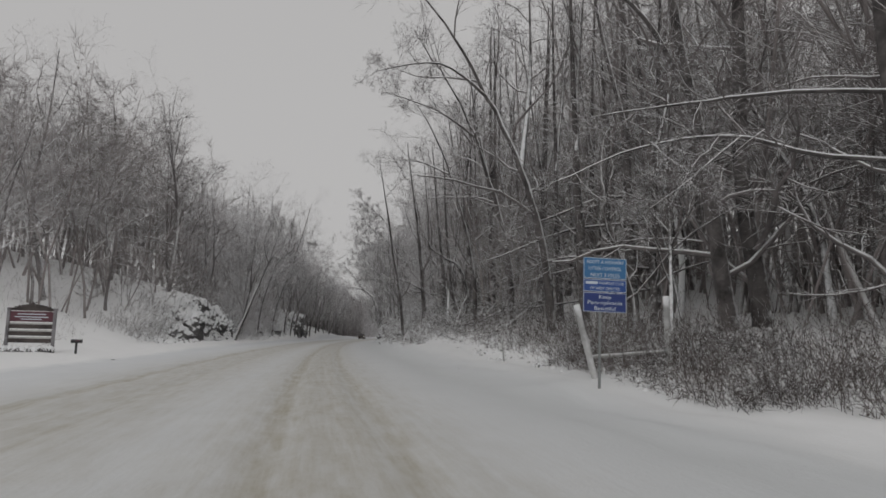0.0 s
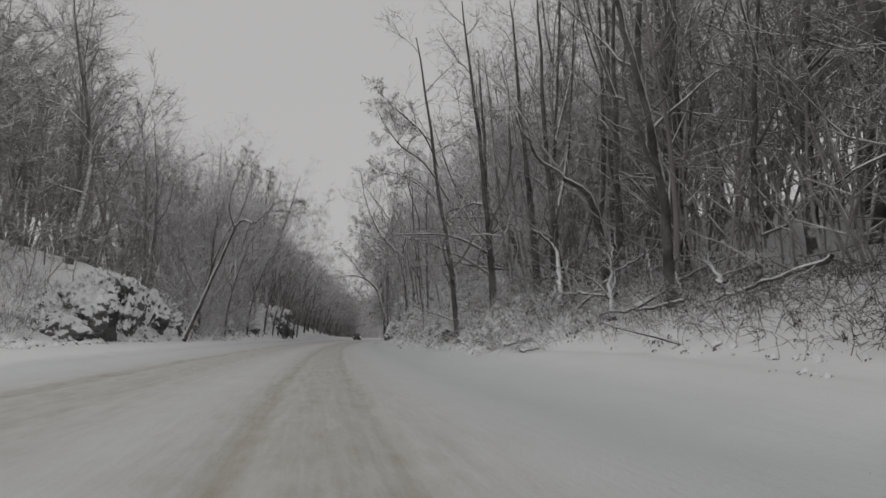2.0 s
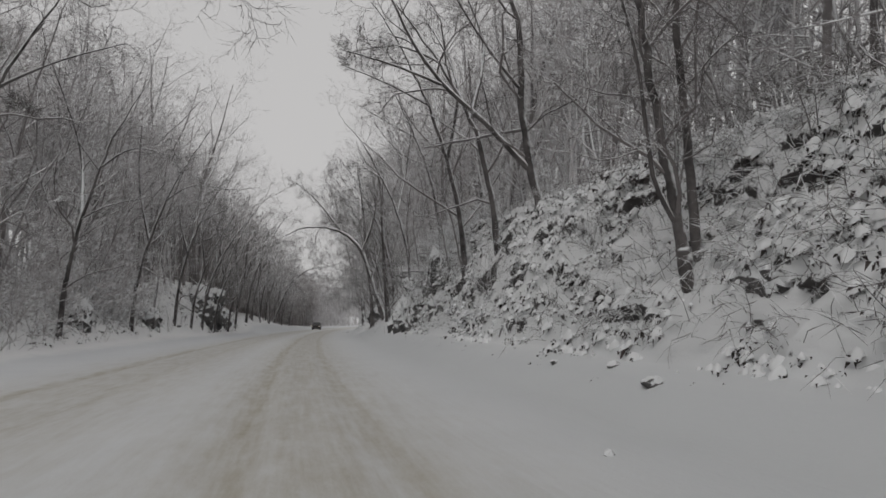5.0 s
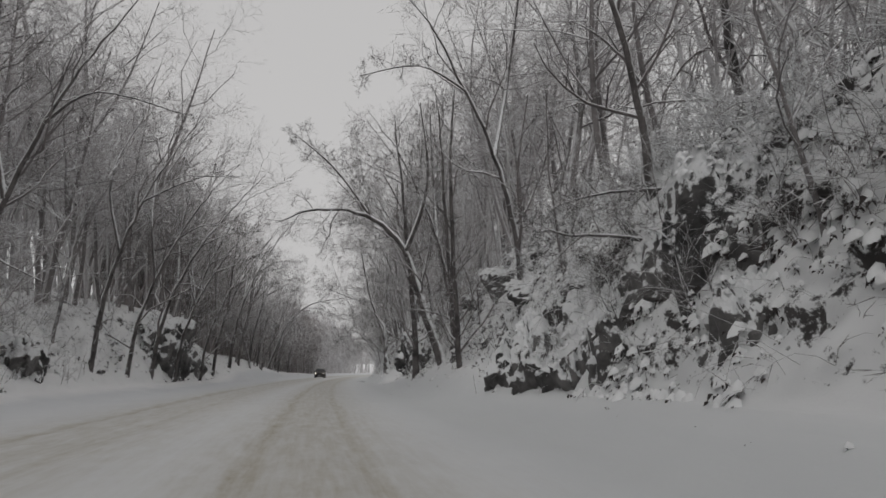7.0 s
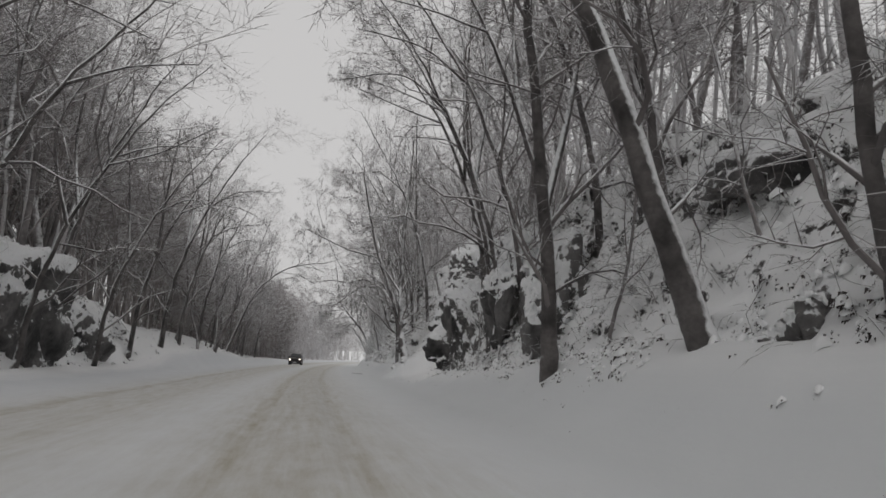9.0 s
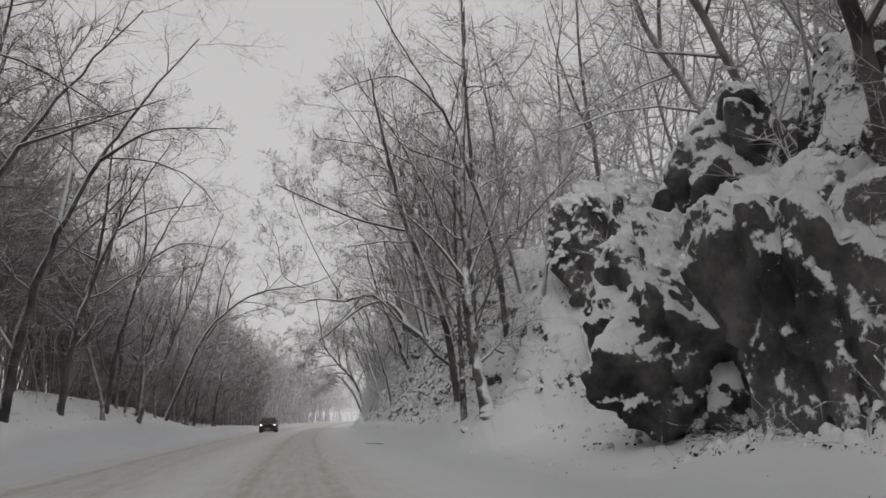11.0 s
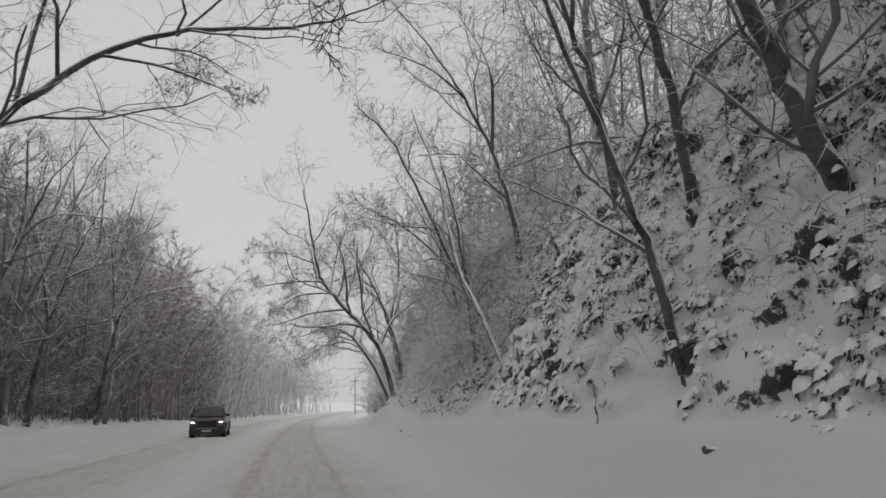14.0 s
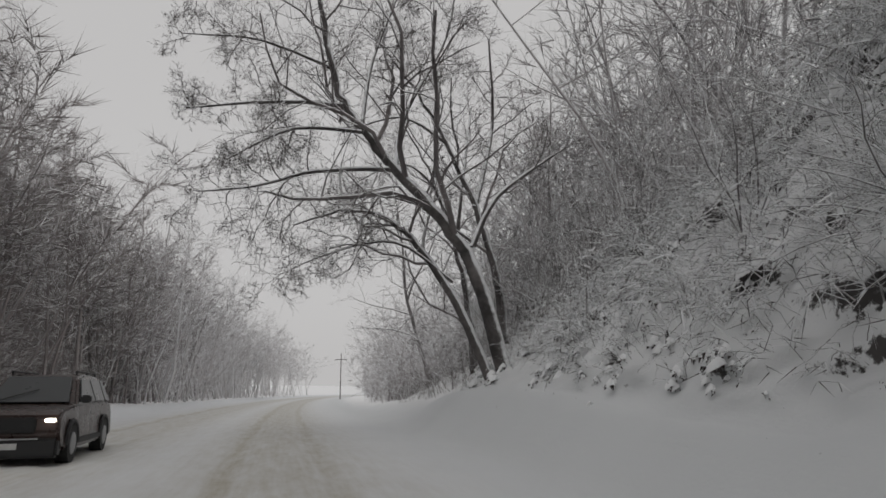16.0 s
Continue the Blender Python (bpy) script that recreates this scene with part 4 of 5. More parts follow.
def deep_wood(seed, name, label, plots, thick=.017, mat=None, twigs=14):
    """The wood behind the first trees, too dense to count: many thin stems with their limbs and twigs. Plots: s0, s1, d0, d1, count, least and most height."""
    r = random.Random(seed)
    w = Wood()
    for s0, s1, d0, d1, count, h0, h1 in plots:
        for i in range(count):
            s, d = r.uniform(s0, s1), r.uniform(d0, d1)
            tall = r.uniform(h0, h1)
            foot = P(s, d, height(s, d, 0) - .3)
            pts, rad = limb(r, foot, Vector((r.gauss(0, .13), r.gauss(0, .13), 1)), tall, .0085 * tall * r.uniform(.4, 1.1), .02, 5, .13, .04)
            w.add(pts, rad, 4)
            for j in range(int(6 + tall * .62)):
                f = r.uniform(.3, .99) if tall > 9 else r.uniform(.12, .99)
                x = f * 5
                k = min(int(x), 4)
                p = pts[k].lerp(pts[k + 1], x - k)
                a = r.random() * 6.28
                q, rr = limb(r, p, Vector((math.cos(a), math.sin(a), r.uniform(.1, 1.2))), (1.2 + tall * .2) * (1.25 - .75 * f), .028 * (1.15 - f) + .01, .008, 2, .24, .05)
                w.add(q, rr, 3)
                for e in range(twigs):
                    p = q[1].lerp(q[2], r.random()) if e % 3 else q[0].lerp(q[1], r.uniform(.3, 1))
                    way = (q[2] - q[0]).normalized() + Vector((r.gauss(0, .75), r.gauss(0, .75), r.gauss(.15, .5)))
                    w.add([p, p + way.normalized() * (.35 + tall * .05) * r.uniform(.6, 1.4)], [thick, .004], 3)
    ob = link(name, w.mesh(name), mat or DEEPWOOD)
    tagged(ob, label, "woods", kind="stuff")


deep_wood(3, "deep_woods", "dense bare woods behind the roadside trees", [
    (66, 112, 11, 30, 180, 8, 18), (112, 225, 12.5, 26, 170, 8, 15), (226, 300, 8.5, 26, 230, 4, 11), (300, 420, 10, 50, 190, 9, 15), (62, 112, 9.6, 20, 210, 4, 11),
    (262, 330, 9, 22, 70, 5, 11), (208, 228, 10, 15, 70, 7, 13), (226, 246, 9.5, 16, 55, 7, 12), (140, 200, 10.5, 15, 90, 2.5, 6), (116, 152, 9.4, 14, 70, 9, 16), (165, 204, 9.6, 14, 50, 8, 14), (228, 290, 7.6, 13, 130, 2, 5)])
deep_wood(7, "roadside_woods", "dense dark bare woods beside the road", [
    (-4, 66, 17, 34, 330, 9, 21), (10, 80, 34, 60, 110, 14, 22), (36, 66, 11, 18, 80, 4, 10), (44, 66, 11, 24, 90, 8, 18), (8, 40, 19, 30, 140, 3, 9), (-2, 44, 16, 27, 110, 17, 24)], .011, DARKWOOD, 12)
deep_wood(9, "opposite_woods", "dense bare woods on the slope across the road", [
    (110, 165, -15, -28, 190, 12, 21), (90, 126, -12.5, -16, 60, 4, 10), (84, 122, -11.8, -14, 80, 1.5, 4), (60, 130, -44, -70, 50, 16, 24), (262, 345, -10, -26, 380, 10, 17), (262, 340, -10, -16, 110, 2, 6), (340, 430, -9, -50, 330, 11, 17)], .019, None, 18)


deep_wood(13, "verge_woods", "dense tangled bare wood down to the verge", [
    (156, 192, -14.2, -25, 190, 11, 18), (188, 214, -13.6, -20, 190, 6, 12.5), (212, 232, -12.2, -19, 150, 6, 13), (228, 280, -11.3, -19, 190, 9, 16), (208, 270, -12, -15, 190, 2, 5.5), (188, 208, -13.4, -16, 50, 2, 5)], .019, DARKWOOD, 26)
deep_wood(14, "slope_woods", "tall dense bare wood on the snowy slope across the road", [
    (56, 112, -18, -46, 270, 12, 22), (62, 110, -15, -22, 60, 2.5, 6)], .018, DARKWOOD, 26)


def underwood(seed, name, label, plots, mat, girth=1.0):
    """Thin upright and arching stems: brambles, weeds and saplings. Plots: s0, s1, d0, d1, count, least and most height, droop."""
    r = random.Random(seed)
    w = Wood()
    for s0, s1, d0, d1, count, h0, h1, droop in plots:
        for i in range(count):
            s, d = r.uniform(s0, s1), r.uniform(d0, d1)
            tall = r.uniform(h0, h1)
            z = height(s, d)
            face = jut(s, d, z)
            foot = P(s, d - face if d > 0 else d + face, z - .05)
            lean = P(s, d - (1 if d > 0 else -1)) - P(s, d)
            way = Vector((r.gauss(0, .3), r.gauss(0, .3), 1)) + lean * droop * r.uniform(.2, 1)
            q, rr = limb(r, foot, way, tall, (.004 + .0032 * tall) * girth, .003 * girth, 4, .16 + .16 * droop, -.3 * droop)
            w.add(q, rr, 3)
            for e in range(r.randint(2, 4)):
                k = r.randint(1, 3)
                t, tr = limb(r, q[k].lerp(q[k + 1], r.random()), (q[k + 1] - q[k]).normalized() + Vector((r.gauss(0, .7), r.gauss(0, .7), r.gauss(.1, .3))), tall * .34, .007 * girth, .003, 1, .25, -.3 * droop)
                w.add(t, tr, 3)
    ob = link(name, w.mesh(name), mat)
    tagged(ob, label, "brush", kind="stuff")


underwood(4, "roadside_brush", "brown leafless brambles and weeds along the wood's edge", [
    (2, 16, 10.2, 15, 600, .5, 1.7, .3), (14, 30, 8.3, 14, 900, .4, 1.7, .3), (10, 21, 7.4, 9.4, 1300, .3, 1.1, .45), (21, 34, 8.2, 10, 450, .2, .8, .5), (8, 15, 8.8, 11.5, 900, .3, 1.3, .4), (14, 34, 9.6, 12.5, 650, .5, 1.5, .3), (30, 62, 7.9, 13, 1100, .3, 1.3, .4), (0, 66, 13, 24, 500, .8, 2.6, .1), (50, 84, 9.6, 17, 1500, .5, 2.0, .5),
    (56, 68, -13.5, -18, 350, .6, 2.0, .2), (46, 90, -17, -38, 1300, .4, 1.6, .25), (86, 130, -11.4, -15, 350, .5, 2.0, .2), (208, 262, -11.4, -15, 550, .5, 2.4, .2), (178, 208, -12.6, -15, 200, .4, 1.4, .3), (226, 262, 7.0, 12, 500, .8, 2.8, .2)], STEM)
underwood(5, "bank_brush", "arching snow-laden stems hanging from the bank", [
    (46, 58, 6.8, 10.5, 800, .4, 1.3, .8), (57, 80, 6.5, 9.6, 1600, .35, 1.3, 1.0), (80, 100, 6.7, 10, 800, .3, 1.2, .9), (99, 114, 6.7, 10, 450, .4, 1.4, 1.0), (114, 154, 7.0, 11, 1100, .3, 1.3, .9),
    (172, 205, 6.7, 11, 1300, .3, 1.3, 1.0), (163, 174, 6.6, 11, 260, .25, 1.0, 1.0), (203, 232, 6.5, 10.5, 1300, .35, 1.2, 1.0), (204, 222, 6.3, 10, 900, .25, .8, 1.1), (62, 88, -12.6, -15, 400, .4, 1.2, .9)], SNOWTWIG)


underwood(12, "snowy_thicket", "low thicket bowed under a thick load of snow", [
    (202, 226, 6.8, 10.2, 2300, .7, 1.9, 1.1), (206, 217, 8.6, 13, 1300, 1.0, 2.6, 1.0), (97, 117, 7.6, 10.4, 750, .7, 1.9, 1.0), (60, 78, 7.4, 9.6, 350, .6, 1.4, 1.0),
    (186, 203, 7.2, 10, 450, .5, 1.4, 1.0), (88, 138, -12, -14.5, 500, .6, 1.8, .6)], LADEN, 1.55)
underwood(10, "bank_briars", "thin brown briars tangled over the snowy bank", [
    (34, 58, 8.6, 13.5, 2000, .3, 1.4, .8),
    (50, 84, 6.6, 10, 1100, .4, 1.4, 1.0)], STEM)


def vines(seed, name, label, plots):
    """Strands of creeper that hang from the lower limbs at the crest. Plots: s0, s1, d0, d1, count, top, least and most length."""
    r = random.Random(seed)
    w = Wood()
    for s0, s1, d0, d1, count, top, l0, l1 in plots:
        for i in range(count):
            s, d = r.uniform(s0, s1), r.uniform(d0, d1)
            z = top * r.uniform(.55, 1.0) + .6 * noise.noise(Vector((s, d, 4)))
            reach = min(r.uniform(l0, l1), max(.6, z - height(s, d) - .1))
            q, rr = limb(r, P(s, d, z), Vector((r.gauss(0, .5), r.gauss(0, .5), -1)), reach, .009, .005, 5, .38, -.12)
            w.add(q, rr, 3)
            for e in range(5):
                k = r.randint(0, 4)
                t, tr = limb(r, q[k].lerp(q[k + 1], r.random()), Vector((r.gauss(0, 1), r.gauss(0, 1), r.gauss(-.2, .6))), reach * r.uniform(.1, .25), .008, .003, 2, .3, -.3)
                w.add(t, tr, 3)
    ob = link(name, w.mesh(name), SNOWTWIG)
    tagged(ob, label, "vines", kind="stuff")


vines(8, "hanging_vines", "tangled grey creepers hanging from the crest of the bank", [
    (216, 229, 8, 10.6, 700, 9.5, .6, 2.6), (224, 234, 7.2, 9.6, 500, 7.5, .6, 2.4), (174, 180, 7.8, 9.5, 80, 6, .8, 2.4)])


def snow_pad(snow, cover, r, foot, down, k):
    """A drooping, uneven cap of snow of size k that hangs towards down."""
    n, turns = len(snow), 7
    wob = [r.uniform(.55, 1.4) for _ in range(turns)]
    side = Vector((-down.y, down.x, 0))
    mid = foot + Vector((0, 0, k * .3)) + down * k * .25
    for rad, up in ((1.0, -.26), (.82, .22)):
        for j in range(turns):
            a = 6.283 * j / turns
            x, y = math.cos(a) * rad * wob[j] * k * .7, math.sin(a) * rad * wob[j] * k * .62
            droop = max(0, x) * .75
            snow.append(mid + down * x + side * y + Vector((0, 0, up * k * wob[(j + 2) % turns] - droop)))
    snow.append(mid + Vector((0, 0, .46 * k)))
    for j in range(turns):
        j2 = (j + 1) % turns
        cover.append((n + j, n + j2, n + turns + j2, n + turns + j))
        cover.append((n + turns + j, n + turns + j2, n + 2 * turns))


def clumps(seed, name, label, pads, pad_label, plots):
    """Tufts of drooping dead leaves, most of them under a pad of snow. Plots: s0, s1, d0, d1, count, size, share with snow."""
    r = random.Random(seed)
    verts, faces, snow, cover = [], [], [], []
    for s0, s1, d0, d1, count, size, share in plots:
        for i in range(count):
            s, d = r.uniform(s0, s1), r.uniform(d0, d1)
            if 106.5 < s < 115.6 and 0 < d < 7.8:              # bare undercut rock
                continue
            if noise.noise(Vector((s * .4, d * .7, 2))) + .5 * noise.noise(Vector((s * 1.1, d * 1.6, 6))) < r.uniform(-.25, .3):
                continue
            z = height(s, d)
            face = jut(s, d, z)
            foot = P(s, d - face if d > 0 else d + face, z)
            down = (P(s, d - (1 if d > 0 else -1)) - P(s, d)).normalized()
            k = size * (.45 + 1.0 * r.random() ** 2)
            for e in range(r.randint(5, 8)):
                a, length, wide = r.random() * 6.28, k * r.uniform(.4, .95), k * r.uniform(.05, .12)
                out = (Vector((math.cos(a), math.sin(a), 0)) + down * .8).normalized()
                across = Vector((-out.y, out.x, 0)) * wide
                root = foot + down * k * .15 + Vector((r.gauss(0, k * .4), r.gauss(0, k * .4), r.uniform(-.1, k * .3)))
                mid = root + out * length * .45 + Vector((0, 0, length * r.uniform(-.05, .15)))
                tip = root + out * length * .65 - Vector((0, 0, length * r.uniform(.2, .9)))
                n = len(verts)
                verts += [root, mid + across, tip, mid - across]
                faces += [(n, n + 1, n + 2), (n, n + 2, n + 3)]
            if r.random() < share:
                snow_pad(snow, cover, r, foot, down, k)
    mesh = bpy.data.meshes.new(name)
    mesh.from_pydata(verts, [], faces)
    tagged(link(name, mesh, LEAF), label, "dead leaves", kind="stuff")
    mesh = bpy.data.meshes.new(pads)
    mesh.from_pydata(snow, [], cover)
    mesh.polygons.foreach_set("use_smooth", np.ones(len(cover), dtype=bool))
    tagged(link(pads, mesh, PILED), pad_label, "snow", kind="stuff")


clumps(6, "leaf_tufts", "dark dead leaves and vines poking through the snow", "snow_pads", "small drooping pads of snow on the bank's vines", [
    (12, 58, 7.8, 13, 3600, .13, .25), (12, 36, 7.2, 9, 1100, .12, .3), (52, 82, 6.15, 9.8, 7000, .155, .65), (82, 114, 6.4, 9.8, 6000, .165, .8), (112, 156, 7.4, 10.6, 3000, .16, .6), (156, 173, 7.6, 10.6, 350, .16, .6), (164, 177, 6.0, 8.6, 900, .12, .45), (118, 137, 6.0, 7.6, 600, .1, .45), (112, 152, 6.5, 8, 1400, .12, .5), (172, 206, 6.3, 10, 10500, .155, .85), (204, 232, 6.2, 10, 5600, .125, .85), (197, 212, 6.6, 9.6, 1300, .2, .65),
    (56, 100, -12.2, -15.8, 4800, .25, .65), (100, 168, -11.6, -14.5, 1200, .2, .65), (168, 262, -10.6, -13, 500, .14, .5), (50, 225, 5.6, 6.9, 900, .07, .1), (20, 225, 4.5, 6.2, 260, .045, 0)])

SHRUBS = [shrub_plant(200 + i, 1.8 + .5 * i, 7 + i, .9, "leafless shrub bowed under snow") for i in range(4)]


LADEN_SHRUBS = [shrub_plant(210 + i, 2.2 + .4 * i, 14, 1.5, "shrub bent down under a thick load of snow", LADEN, 1.6) for i in range(3)]


def shrubs(s0, s1, d0, d1, count, k0, k1, group, kinds=SHRUBS):
    for i in range(count):
        s = s0 + (s1 - s0) * (i + rng.random()) / count
        plant(kinds, s, rng.uniform(d0, d1), rng.uniform(k0, k1), group)


shrubs(46, 66, 8, 11.5, 10, .8, 1.2, "shrubs on the bank")
shrubs(66, 98, 7.2, 10, 12, .6, 1.1, "shrubs on the bank")
shrubs(97, 118, 7.0, 9.8, 24, .7, 1.2, "shrubs on the bank")
shrubs(118, 200, 8, 10.5, 18, .7, 1.2, "shrubs on the bank")
shrubs(218, 245, 6.6, 10.5, 22, .9, 1.6, "shrubs on the bank")
shrubs(204, 220, 6.6, 8.6, 8, .6, 1.0, "shrubs on the bank")
shrubs(208.5, 215, 6.9, 9.4, 24, .65, 1.05, "snow-laden shrubs on the bank", LADEN_SHRUBS)
shrubs(203, 210, 7.2, 9.6, 6, .6, 1.0, "snow-laden shrubs on the bank", LADEN_SHRUBS)
shrubs(99, 109, 8.0, 10, 7, .6, 1.0, "snow-laden shrubs on the bank", LADEN_SHRUBS)
shrubs(55, 66, -13.6, -16, 8, .8, 1.2, "shrubs on the opposite bank")
shrubs(208, 262, -11.8, -14, 16, .7, 1.3, "shrubs on the opposite bank")
shrubs(86, 134, -11.8, -14, 10, .7, 1.2, "shrubs on the opposite bank")


# ---- the far end: wooded hills behind the last trees ----
def distant_hill(label, s, d0, d1, tall):
    verts, faces, cols = [], [], 420
    for i in range(cols + 1):
        d = d0 + (d1 - d0) * i / cols
        edge = min(1, 16 * min(i, cols - i) / cols)
        top = tall * math.sin(edge * math.pi / 2) * (.8 + .15 * noise.noise(Vector((d * .03, s, 0))) + .2 * noise.noise(Vector((d * .16, s, 3))) + .16 * noise.noise(Vector((d * .6, s, 5))) + .16 * noise.noise(Vector((d * 1.7, s, 8))))
        for f, back in ((-.05, 0), (.4, 2), (.75, 5), (1, 10), (.9, 30), (-.05, 60)):
            verts.append(P(s + back + 3 * noise.noise(Vector((d * .2, f * 5, 1))), d, top * f))
    for i in range(cols):
        for j in range(5):
            faces.append((i * 6 + j, i * 6 + j + 1, i * 6 + 7 + j, i * 6 + 6 + j))
    mesh = bpy.data.meshes.new("distant_hill")
    mesh.from_pydata(verts, [], faces)
    mesh.polygons.foreach_set("use_smooth", np.ones(len(faces), dtype=bool))
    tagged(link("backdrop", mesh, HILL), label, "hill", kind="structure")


# Haze painted in: a pale grey backdrop for woods lost in snowfall
HILL = plain("haze_coloured_woods", (.45, .445, .445), .9, 0, .15, .35)
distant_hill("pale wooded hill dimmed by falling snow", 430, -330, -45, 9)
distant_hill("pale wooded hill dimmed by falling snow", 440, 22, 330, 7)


# ---- rocks ----
rock_snow, rock_cover = [], []


def outcrop(seed, name, label, s, d, z, size, yaw=0.0, planes=16, fine=4, pads=0, lump=.1):
    """An angular rock with cut faces and ledges, half buried; size is its half-extent along the road, across it and upwards. Pads of snow hang on its upper faces."""
    r = random.Random(seed)
    bm = bmesh.new()
    bmesh.ops.create_icosphere(bm, subdivisions=fine + 1, radius=1.25)
    cuts = []
    for i in range(planes):
        n = Vector((r.gauss(0, 1), r.gauss(0, 1), r.gauss(0, .8))).normalized()
        cuts.append((n, r.uniform(.62, .98)))
    off = Vector((r.uniform(0, 50), r.uniform(0, 50), 0))
    for v in bm.verts:
        for n, k in cuts:
            over = v.co.dot(n) - k
            if over > 0:
                v.co -= n * over
        q = v.co * 1.6 + off
        out = v.co.normalized()
        cleft = abs(noise.noise(Vector((q.x * 1.5, q.y * 1.5, q.z * .45)) + off))
        v.co += out * (.14 * noise.noise(q) + .12 * noise.noise(q * 2.3) + .07 * noise.noise(q * 5) + .05 * noise.noise(q * 11) + .025 * noise.noise(q * 23))
        v.co -= out * .2 * max(0, 1 - cleft / .16)
    for v in bm.verts:
        v.co = Vector((v.co.x * size[1], v.co.y * size[0], v.co.z * size[2]))
    at = Matrix.Translation(P(s, d, z)) @ pose(0, 0, 0, 0, 0, turn_at(s) + yaw)
    bm.normal_update()
    spots = [f for f in bm.faces if f.normal.z > .1 and f.calc_center_median().z > size[2] * .15]
    for f in r.sample(spots, min(pads, len(spots))):
        n = at.to_3x3() @ f.normal
        if noise.noise(f.calc_center_median() * .9) > 0 and n.z + r.gauss(0, .15) > .25:
            flat = Vector((n.x, n.y, 0)).normalized()
            snow_pad(rock_snow, rock_cover, r, at @ f.calc_center_median() - Vector((0, 0, lump * .2)), flat, lump * r.uniform(.5, 1.5))
    ob = part(name, bm, ROCK, smooth=True)
    ob.matrix_basis = at
    return tagged(ob, label, "rock")


outcrop(1, "boulder", "huge dark boulder with snow on its ledges", 157.2, 11.4, 2.7, (2.9, 3.4, 3.3), 12, 20, 5, 900, .11)
outcrop(2, "boulder", "tall dark overhanging rock split from the boulder beside it", 164.4, 12.2, 6.2, (2.4, 2.4, 3.6), -8, 18, 5, 2200, .14)
outcrop(22, "boulder", "high dark rock above the boulder with feathery snow", 157.6, 13.6, 7.4, (3.6, 2.6, 4.0), 20, 18, 5, 900, .12)
for k, (s, d, z, size) in enumerate([(201.6, 7.4, 2.3, (1.4, .9, 1.1)), (203.4, 8.3, 4.6, (1.0, .6, .7)), (206, 7.6, 3.0, (.6, .5, .4)), (118.8, 7.7, 1.6, (1.0, .8, .9)), (120.6, 8.6, 5.4, (1.3, .8, .9)), (177, 9.3, 5.8, (1.2, .8, 1.2)), (187.3, 8.5, height(187.3, 8.5) - .3, (.9, .6, .7))]):
    outcrop(80 + k, "rock_outcrop", "dark undercut rock hung with snow", s, d, z, size, 20 * k, 16, 4, 460, .08)
# Dark rocks set where the bank has shaded hollows, in place of the shade
for k, (s, d, z, r0) in enumerate([(69.2, 7.1, 1.6, .5), (67.8, 7.5, 2.1, .6), (68.0, 7.0, 1.3, .4), (66.7, 7.7, 2.2, .5), (70.7, 7.2, 1.6, .5), (69.0, 8.5, 3.5, .7),
                                   (65.9, 7.0, 1.3, .4), (66.0, 6.7, .9, .3), (71.8, 8.3, 3.2, .5), (75.2, 7.6, 2.1, .5), (78.0, 7.2, 1.6, .5), (61.5, 7.0, 1.5, .5), (63.5, 7.6, 2.1, .5), (58.5, 7.4, 1.5, .4)]):
    outcrop(60 + k, "rock_outcrop", "small dark rock showing under snow on the bank", s, d, z, (r0, r0 * .7, r0 * .85), 25 * k, 12, 3, 60, .08)
outcrop(3, "rock_outcrop", "dark craggy rock outcrop patched with snow", 137.5, 7.9, 2.4, (2.2, 1.2, 2.7), 5, 16, 4, 488)
outcrop(4, "rock_outcrop", "dark craggy rock outcrop patched with snow", 143.5, 8.3, 3.6, (2.8, 1.4, 3.6), -6, 16, 4, 592)
outcrop(5, "rock_outcrop", "dark craggy rock outcrop patched with snow", 150.5, 8.4, 2.8, (2.4, 1.4, 3.0), 10, 16, 4, 523)
for k, (s, d, z, size) in enumerate([(111.0, 7.0, .8, (2.1, .9, 1.8)), (113.5, 6.9, .8, (1.7, .9, 1.7)), (115.9, 7.0, .5, (1.0, .7, 1.0)), (108.2, 7.1, 1.0, (1.6, .9, 1.9)), (106.0, 7.3, 1.5, (1.2, .8, 1.7)), (104.4, 7.7, 3.4, (1.2, .8, 1.2)),
                                     (109.6, 8.0, 3.5, (1.4, .8, 1.0)), (101, 7.4, 1.9, (1.1, .8, 1.4)), (114.6, 8.1, 4.1, (1.3, .8, .8)), (122.6, 7.4, 1.4, (.9, .6, .8)), (126.0, 7.7, 1.7, (1.1, .6, .9))]):
    outcrop(140 + k, "rock_outcrop", "dark undercut rock with tongues of snow on the bank", s, d, z, size, 11 * k - 40, 20, 4, 420, .075)
outcrop(7, "rock_outcrop", "low dark rock at the foot of the bank", 108.6, 7.5, 1.7, (1.2, .8, 1.6), 20, 14, 3, 300)
outcrop(8, "rock_outcrop", "dark upright rock draped in snow", 102.4, 7.9, 3.0, (1.1, .9, 2.9), 0, 14, 3, 280)
outcrop(9, "rock_outcrop", "dark rock ledge under a snow cap", 129.0, 9.0, 5.6, (1.6, .7, .8), 8, 14, 3, 378)
outcrop(10, "rock_outcrop", "dark rock at the foot of the slope", 126.4, 8.3, 2.0, (1.0, .6, .8), 0, 14, 3, 260)
outcrop(11, "rock_outcrop", "dark rock jutting from the crest of the bank", 74.2, 9.2, 4.5, (1.2, .6, .7), 0, 14, 3, 300)
outcrop(12, "rock_outcrop", "dark hollow rock on the bank", 75.2, 7.5, 1.9, (.7, .5, .6), 0, 14, 3, 195)
outcrop(13, "rock_outcrop", "dark undercut rock at the foot of the bank", 201.2, 7.2, 2.1, (1.5, .8, 1.3), 0, 14, 3, 359)
outcrop(14, "rock_outcrop", "small dark rock at the foot of the bank", 212.8, 6.9, 1.1, (.8, .6, .6), 0, 14, 3, 217)
